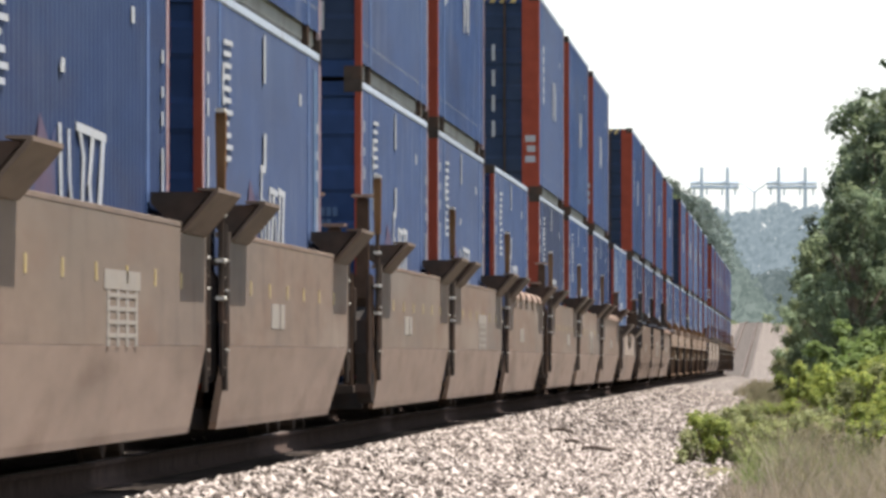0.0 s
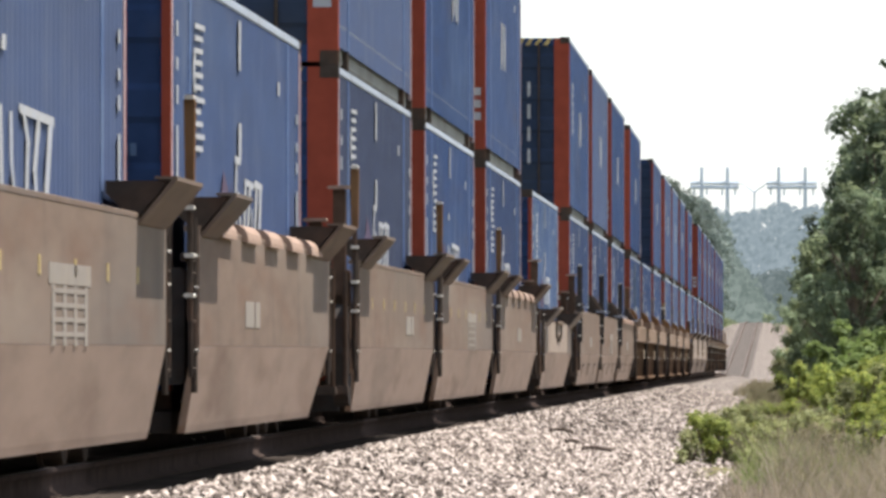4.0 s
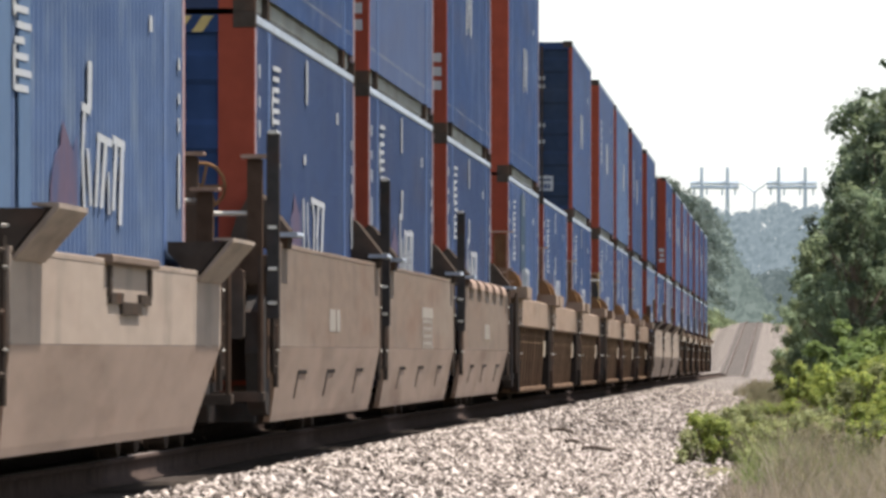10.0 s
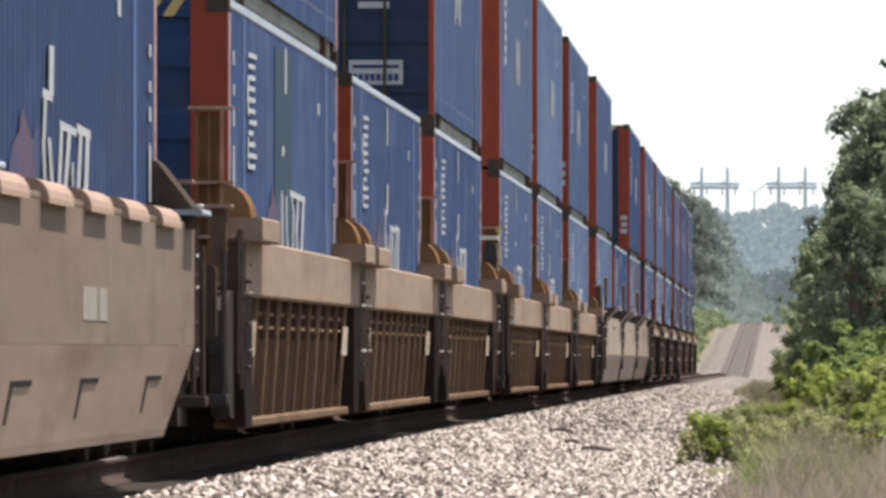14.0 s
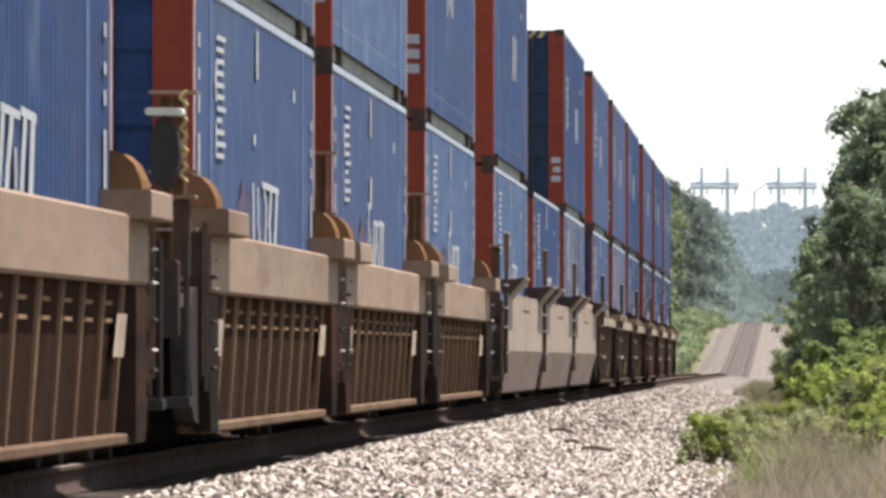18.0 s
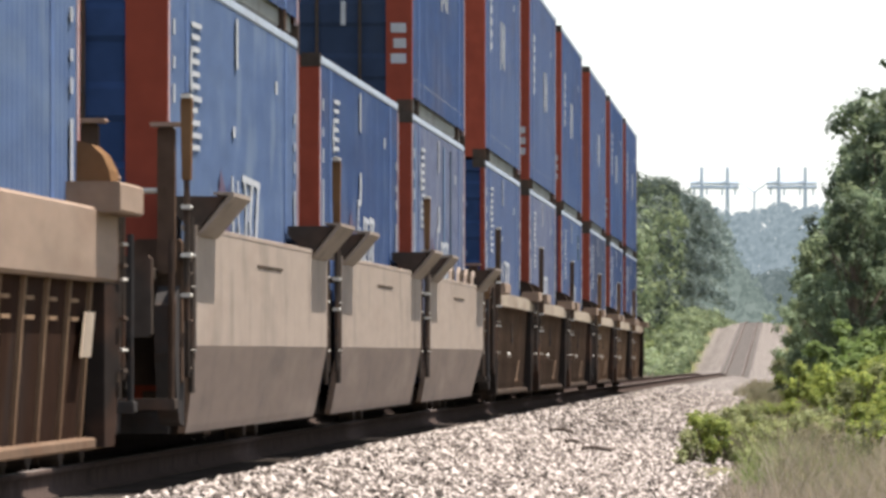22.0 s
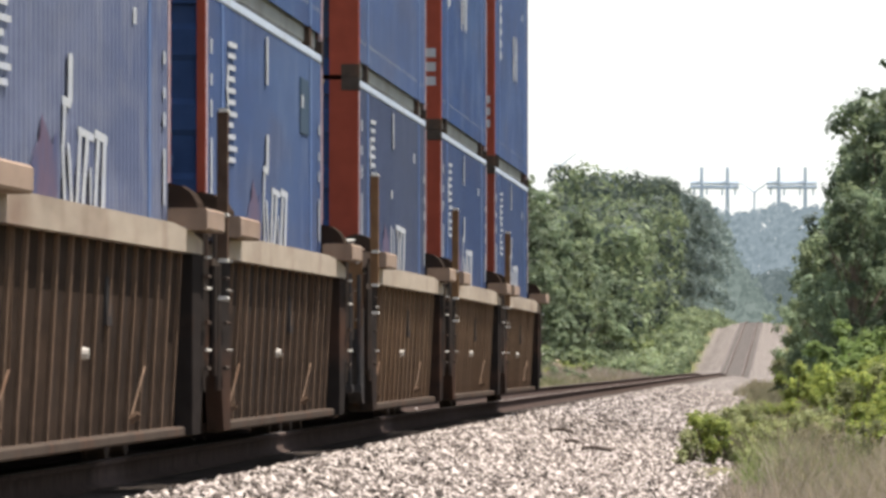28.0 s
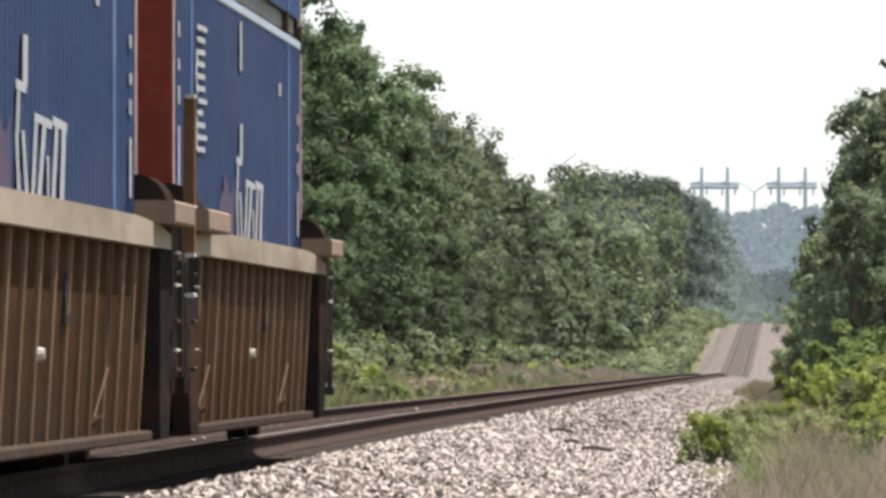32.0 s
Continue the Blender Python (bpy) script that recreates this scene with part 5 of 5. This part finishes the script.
def blades(name, rng_seed, count, area, height, material, label, lean=0.35, width=0.012):
    """Standing grass blades: a bent strip each."""
    rng = np.random.default_rng(rng_seed)
    x0, x1, y0, y1 = area
    x, y = rng.uniform(x0, x1, count), rng.uniform(y0, y1, count)
    z = np.interp(y, PROFILE_Y, PROFILE_Z) + np.interp(x, SECTION_X, SECTION_Z) - 0.03
    clump = 0.62 + 0.38 * np.sin(x * 3.1 + 2.0 * np.sin(y * 0.37)) * np.sin(y * 0.23 + x * 1.3)
    h = height * (0.35 + 0.65 * rng.random(count)) * clump
    a = rng.uniform(0, 2 * np.pi, count)
    b = rng.uniform(0, 2 * np.pi, count)
    w = width * (0.6 + 0.8 * rng.random(count))
    lx, ly = np.cos(b) * lean * h, np.sin(b) * lean * h
    wx, wy = np.cos(a) * w, np.sin(a) * w
    p = np.stack([np.stack([x - wx, y - wy, z], 1), np.stack([x + wx, y + wy, z], 1),
                  np.stack([x + wx * 0.8 + lx * 0.3, y + wy * 0.8 + ly * 0.3, z + h * 0.6], 1), np.stack([x - wx * 0.8 + lx * 0.3, y - wy * 0.8 + ly * 0.3, z + h * 0.6], 1),
                  np.stack([x + lx, y + ly, z + h], 1)], 1).reshape(-1, 3)
    base = np.arange(count)[:, None] * 5
    loops = (base + np.array([0, 1, 2, 0, 2, 3, 3, 2, 4])).ravel()
    return tagged(new(name, quick_mesh(name, p, 3, loops, material)), label, "grass", kind="stuff")


def bush(x, y, w, h, count, size, leaf, seed, label):
    rng = random.Random(seed)
    root = tagged(new("bush"), label, "bush", group="bushes beside the track")
    root.matrix_basis = Matrix.Translation((x, y, ground_z(x, y)))
    bm = bmesh.new()
    blobs = []
    for i in range(12):
        a, r = rng.uniform(0, 6.28), rng.uniform(0.1, 1) * w
        p = (math.cos(a) * r, math.sin(a) * r * 1.6, rng.uniform(0.1, 0.85) * h)
        rod(bm, (p[0] * 0.2, p[1] * 0.2, 0), p, 0.012, 0.005, 5)
        blobs.append((*p, rng.uniform(0.2, 0.34) * min(w, h) + 0.05))
    me = bpy.data.meshes.new("stem")
    bm.to_mesh(me)
    bm.free()
    me.materials.append(BARK)
    new("stem", me).parent = root
    verts, loops = leaf_cloud(blobs, count, size, seed, 0.3, 1.3)
    new("leaves", quick_mesh("leaves", verts, 3, loops, leaf)).parent = root


def undergrowth():
    rng = random.Random(9)
    y = 240.0
    while y < 1100:
        x = -14.6 + rng.uniform(-1.0, 1.0)
        h = rng.uniform(0.9, 2.2)
        bush(x, y, rng.uniform(0.9, 1.6), h, 700 if y < 500 else 350, 0.11 if y < 500 else 0.2, rng.choice((LEAF_LIGHT, LEAF_LIGHT, LEAF_LIGHT, LEAF, GRASS_GREEN)), rng.randrange(9999), "low green bush at the edge of the wood")
        y += 5.0 if y < 500 else 11.0
    for i in range(46):
        y = rng.uniform(270, 620)
        bush(rng.uniform(-13.6, -9.6), y, rng.uniform(0.4, 0.9), rng.uniform(0.5, 1.2), 420, 0.1, rng.choice((LEAF_LIGHT, LEAF_LIGHT, GRASS_GREEN, LEAF_BUSH, GRASS_DRY)), rng.randrange(9999), "small weedy bush in the verge grass")
    for i in range(16):
        y = rng.uniform(222, 320)
        bush(rng.uniform(-13.2, -10.2), y, rng.uniform(0.4, 0.8), rng.uniform(0.6, 1.3), 700, 0.07, rng.choice((LEAF_MID, LEAF_WEED, LEAF_BUSH)), rng.randrange(9999), "fresh green weedy bush in the verge grass")
    blobs = []
    for i in range(1000):
        y = rng.uniform(640, 2000)
        left = rng.random() < 0.75
        x = -10.1 - max(0.0, y - 1200) * 0.0012 - rng.uniform(0, 4.0) if left else 0.2 + rng.uniform(0, 4.0)
        blobs.append((x, y, ground_z(x, y) + rng.uniform(0, 1.9) - 0.2, rng.uniform(0.5, 1.3)))
    for i in range(90):
        y, x = rng.uniform(1215, 1300), rng.uniform(-16, 6)
        if abs(x - TRACK_X) > 2.6:
            blobs.append((x, y, ground_z(x, y) + rng.uniform(-0.3, 0.25), rng.uniform(0.3, 0.6)))
    verts, loops = leaf_cloud(blobs, 54000, 0.24, 77)
    tagged(new("far_brush", quick_mesh("far_brush", verts, 3, loops, LEAF_LIGHT)), "light green brush along the far trackbed", "brush", kind="stuff")
    blades("tall_grass", 31, 16000, (-14.5, -8.8, 230, 430), 1.0, GRASS_GREEN, "green and yellow grass along the foot of the wood", 0.4, 0.022)
    blades("tall_grass", 39, 20000, (-14.5, -8.6, 230, 520), 1.15, GRASS_OLIVE, "olive and straw-brown grass along the foot of the wood", 0.4, 0.022)
    blades("dry_grass", 32, 36000, (-13.8, -9.6, 410, 680), 1.2, GRASS_DRY, "dry brown grass along the foot of the wood", 0.4, 0.03)
    # the camera's side: low weeds at the gravel's edge, yellow-green bushes behind, dry grass between
    for x, y, w, h, c, size, lf in ((-1.15, 105, 0.14, 0.46, 500, 0.024, LEAF_WEED), (-0.92, 104, 0.24, 0.66, 1200, 0.026, LEAF_BUSH), (-0.68, 107, 0.26, 0.72, 1300, 0.026, LEAF_WEED), (-0.95, 111, 0.26, 0.62, 1000, 0.028, LEAF_BUSH), (-0.45, 103, 0.2, 0.55, 700, 0.022, LEAF_WEED), (-0.6, 128, 0.3, 0.7, 900, 0.03, LEAF_WEED), (-0.25, 132, 0.32, 0.8, 1000, 0.03, LEAF_BUSH), (-0.15, 112, 0.22, 0.6, 700, 0.024, LEAF_WEED), (0.35, 108, 0.26, 0.62, 800, 0.024, GRASS_OLIVE), (0.75, 106, 0.26, 0.6, 800, 0.024, LEAF_WEED), (0.2, 122, 0.3, 0.66, 900, 0.028, LEAF_WEED), (-0.55, 116, 0.25, 0.6, 900, 0.026, LEAF_WEED), (-0.2, 122, 0.25, 0.55, 700, 0.026, LEAF_WEED),
                                    (-0.50, 110, 0.15, 0.5, 420, 0.022, LEAF_BUSH), (-1.24, 103, 0.07, 0.2, 160, 0.02, LEAF_WEED), (-0.46, 99, 0.1, 0.3, 220, 0.02, LEAF_WEED), (-1.3, 122, 0.2, 0.25, 260, 0.03, LEAF_WEED), (-0.02, 93, 0.09, 0.42, 200, 0.016, LEAF_WEED), (0.33, 90, 0.1, 0.5, 220, 0.016, GRASS_OLIVE), (-0.3, 98, 0.1, 0.38, 200, 0.016, LEAF_WEED), (0.62, 97, 0.12, 0.5, 260, 0.018, LEAF_WEED), (-0.12, 84, 0.07, 0.4, 140, 0.014, GRASS_OLIVE), (0.15, 104, 0.14, 0.5, 320, 0.02, LEAF_WEED),
                                    (0.02, 150, 0.34, 1.3, 1800, 0.035, LEAF_BUSH), (0.4, 156, 0.42, 1.35, 1900, 0.035, LEAF_BUSH), (0.9, 152, 0.45, 1.25, 1800, 0.035, LEAF_BUSH), (1.4, 155, 0.5, 1.3, 1800, 0.035, LEAF_WEED), (0.65, 145, 0.4, 1.0, 1500, 0.035, LEAF_WEED), (1.2, 143, 0.42, 0.95, 1400, 0.035, LEAF_BUSH),
                                    (0.35, 141, 0.3, 0.72, 1000, 0.035, LEAF_WEED), (0.8, 134, 0.36, 0.62, 1000, 0.035, LEAF_BUSH), (1.15, 128, 0.4, 0.62, 900, 0.035, LEAF_BUSH), (1.05, 118, 0.3, 0.5, 600, 0.03, LEAF_BUSH),
                                    (0.5, 185, 0.5, 1.0, 1500, 0.06, LEAF_MID), (1.5, 190, 0.9, 1.4, 1800, 0.06, LEAF_BUSH), (0.95, 212, 0.6, 1.8, 1900, 0.07, LEAF_MID), (1.5, 205, 0.9, 1.9, 2200, 0.07, LEAF_MID), (2.6, 208, 1.0, 2.1, 2200, 0.07, LEAF_MID), (0.95, 226, 0.5, 1.7, 1700, 0.07, LEAF_MID), (1.9, 224, 1.0, 2.4, 2400, 0.07, LEAF_MID), (3.2, 226, 1.0, 2.6, 2400, 0.07, LEAF_MID),
                                    (0.5, 255, 0.6, 1.8, 1500, 0.09, LEAF_MID), (0.9, 300, 1.0, 2.2, 1500, 0.09, LEAF_LIGHT), (-0.5, 310, 0.5, 1.0, 900, 0.09, LEAF_WEED), (0.4, 370, 1.2, 2.4, 1400, 0.1, LEAF_LIGHT),
                                    (1.2, 420, 1.4, 3.0, 1400, 0.1, LEAF_LIGHT), (-0.3, 450, 0.9, 1.6, 900, 0.1, LEAF_WEED), (1.2, 540, 1.6, 3.4, 1400, 0.12, LEAF_LIGHT), (0.6, 640, 1.5, 3.0, 1200, 0.14, LEAF_LIGHT), (1.2, 760, 2.0, 4.0, 1200, 0.16, LEAF_LIGHT)):
        bush(x, y, w, h, c, size, lf, int(y * 7 + x * 10), "leafy green bush at the gravel's edge" if y > 126 else "low yellow-green weeds at the gravel's edge")
    blades("verge_grass", 33, 6000, (-1.35, 0.6, 112, 330), 0.36, GRASS_GREEN, "green grass along the gravel's edge", 0.5, 0.012)
    blades("olive_weeds", 40, 3000, (-1.9, 0.0, 290, 460), 0.55, GRASS_OLIVE, "olive-brown weeds along the gravel's edge", 0.4, 0.014)
    blades("olive_weeds", 37, 7000, (-0.75, 0.5, 112, 205), 0.7, GRASS_OLIVE, "tall olive-brown weeds along the gravel's edge", 0.35, 0.008)
    blades("olive_weeds", 38, 3000, (-1.15, 0.3, 205, 290), 0.6, GRASS_OLIVE, "olive-brown weeds along the gravel's edge", 0.4, 0.014)
    blades("dry_verge_grass", 34, 5000, (-0.5, 2.2, 96, 180), 0.5, GRASS_DRY, "dry straw-coloured grass on the verge", 0.5, 0.009)
    blades("dry_weeds", 35, 5200, (-0.2, 1.3, 54, 90), 0.76, GRASS_DRY, "tall dry grey-brown weeds standing on the verge", 0.55, 0.003)
    blades("olive_weeds", 41, 4500, (-0.15, 1.3, 62, 100), 0.7, GRASS_OLIVE, "tall olive weeds among the dry grass", 0.6, 0.004)
    blades("verge_grass", 42, 2600, (-0.5, 0.6, 80, 112), 0.55, GRASS_GREEN, "green grass among the dry weeds", 0.6, 0.006)
    blades("low_weeds", 36, 6000, (-0.6, 1.3, 68, 100), 0.36, GRASS_DRY, "short dry weeds on the verge", 0.6, 0.007)


undergrowth()


# ---- power line far behind the wood ----
def gantry(x, y, z, wide, high, label):
    root = tagged(new("power_pylon"), label, "pylon", group="power line pylons")
    root.matrix_basis = Matrix.Translation((x, y, z))
    for s in (-1, 1):
        def mast(bm):
            for dx in (-0.9, 0.9):
                for dy in (-0.9, 0.9):
                    rod(bm, (s * wide / 2 + dx, dy, 0), (s * wide / 2 + dx * 0.2, dy * 0.2, high), 0.42, 0.3, 5)
            for i in range(14):
                za, zb = high * i / 14, high * (i + 1) / 14
                f0, f1 = 0.9 - 0.7 * i / 14, 0.9 - 0.7 * (i + 1) / 14
                sg = 1 if i % 2 else -1
                rod(bm, (s * wide / 2 - sg * f0, -f0, za), (s * wide / 2 + sg * f1, -f1, zb), 0.1, n=4)
        part("mast", (s, wide, high), mast, PYLON, root)

    def beam(bm):
        zc = high * 0.905
        for dz in (-0.7, 0.7):
            rod(bm, (-wide * 0.95, 0, zc + dz), (wide * 0.95, 0, zc + dz), 0.6, n=5)
        k = 16
        for i in range(k):
            x0, x1 = -wide * 0.95 + 1.9 * wide * i / k, -wide * 0.95 + 1.9 * wide * (i + 1) / k
            rod(bm, (x0, 0, zc - 0.7 if i % 2 else zc + 0.7), (x1, 0, zc + 0.7 if i % 2 else zc - 0.7), 0.12, n=4)
    part("cross_beam", (wide, high), beam, PYLON, root)
    for i, u in enumerate((-0.8, -0.3, 0.3, 0.8)):
        part("insulator", (wide, high, i), lambda bm: rod(bm, (u * wide, 0, high * 0.905 - 3.2), (u * wide, 0, high * 0.905 - 0.7), 0.3, n=6), PYLON, root)


gantry(-24.9, 3000, 0.0, 8.1, 58.4, "grey steel lattice power pylon above the far wood")
gantry(-0.6, 3000, 0.0, 8.3, 58.4, "grey steel lattice power pylon above the far wood")


def forked_pylon(x, y, high, label):
    root = tagged(new("power_pylon"), label, "pylon", group="power line pylons")
    root.matrix_basis = Matrix.Translation((x, y, 0))

    def mast(bm):
        rod(bm, (0, 0, -1), (0, 0, high * 0.93), 0.5, 0.3, 6)
    part("mast", ("fork", high), mast, PYLON, root)
    for s in (-1, 1):
        part("arm", (s, high), lambda bm: rod(bm, (0, 0, high * 0.93), (s * 5.5, 0, high), 0.3, 0.12, 5), PYLON, root)


forked_pylon(-73.7, 3000, 63.0, "slender grey forked pylon above the far wood")
forked_pylon(-57.5, 3000, 58.5, "slender grey forked pylon above the far wood")
forked_pylon(-12.4, 3000, 54.5, "slender grey forked pylon above the far wood")


# ---- ballast stones ----
def stones(name, seed, count, area, small, large, label):
    rng = np.random.default_rng(seed)
    x0, x1, y0, y1 = area
    x, y = rng.uniform(x0, x1, count), rng.uniform(y0, y1, count)
    keep = x < x1 - 0.9 * rng.random(count) ** 2
    x, y = x[keep], y[keep]
    k = len(x)
    z = np.interp(y, PROFILE_Y, PROFILE_Z) + np.interp(x, SECTION_X, SECTION_Z)
    r = small + (large - small) * rng.random(k) ** 2
    base = np.array([(1, 0, 0), (0, 1, 0), (-1, 0, 0), (0, -1, 0), (0, 0, 1), (0, 0, -1)], float)
    p = base[None] * (0.7 + 0.6 * rng.random((k, 6, 1))) + rng.normal(scale=0.22, size=(k, 6, 3))
    a = rng.uniform(0, 2 * np.pi, k)
    ca, sa = np.cos(a)[:, None], np.sin(a)[:, None]
    px, py = p[:, :, 0] * 1.25, p[:, :, 1]
    q = np.stack([px * ca - py * sa, px * sa + py * ca, p[:, :, 2] * 0.8], axis=2) * r[:, None, None]
    q += np.stack([x, y, z + r * (0.1 + 0.6 * rng.random(k))], axis=1)[:, None, :]
    tri = np.array([0, 1, 4, 1, 2, 4, 2, 3, 4, 3, 0, 4, 1, 0, 5, 2, 1, 5, 3, 2, 5, 0, 3, 5])
    loops = (np.arange(k)[:, None] * 6 + tri).ravel()
    return tagged(new(name, quick_mesh(name, q.reshape(-1, 3), 3, loops, STONE)), label, "gravel", kind="stuff")


stones("ballast", 71, 170000, (-4.04, -0.4, 52, 125), 0.012, 0.036, "pale pinkish-grey crushed stone ballast")
stones("ballast", 72, 80000, (-4.06, -0.6, 125, 330), 0.02, 0.045, "pale pinkish-grey crushed stone ballast")
stones("ballast", 73, 16000, (-7.1, -6.0, 62, 330), 0.03, 0.06, "pale pinkish-grey crushed stone ballast")


def stick(x, y, length, turn):
    def wood(bm):
        pts = [(-length / 2, 0, 0.0), (-length / 6, 0.02, 0.02), (length / 5, -0.01, 0.015), (length / 2, 0.02, 0.0)]
        for p, q in zip(pts, pts[1:]):
            rod(bm, p, q, 0.022, 0.016, 6)
    ob = new("stick", mesh_of(("stick", length), wood, DEADWOOD))
    ob.matrix_basis = pose(x, y, ground_z(x, y) + 0.07, 0, 4, turn)
    tagged(ob, "short dark dead stick lying on the gravel", "stick", group="sticks on the gravel")


stick(-2.9, 119, 0.3, 15)
stick(-2.19, 106, 0.34, -10)
stick(-2.55, 110, 0.16, 30)


def motions():
    for ob, start, over in TRAIN:
        rows = []
        for i in range(17):
            t = SECONDS * i / 16
            y = start - SPEED * t
            z0, z1 = rise(y - 9.8), rise(y + 9.8)
            rows.append((t, pose(TRACK_X, y, (z0 + z1) / 2 + over, math.degrees(math.atan2(z1 - z0, 19.6)))))
        walk(ob, rows)


motions()
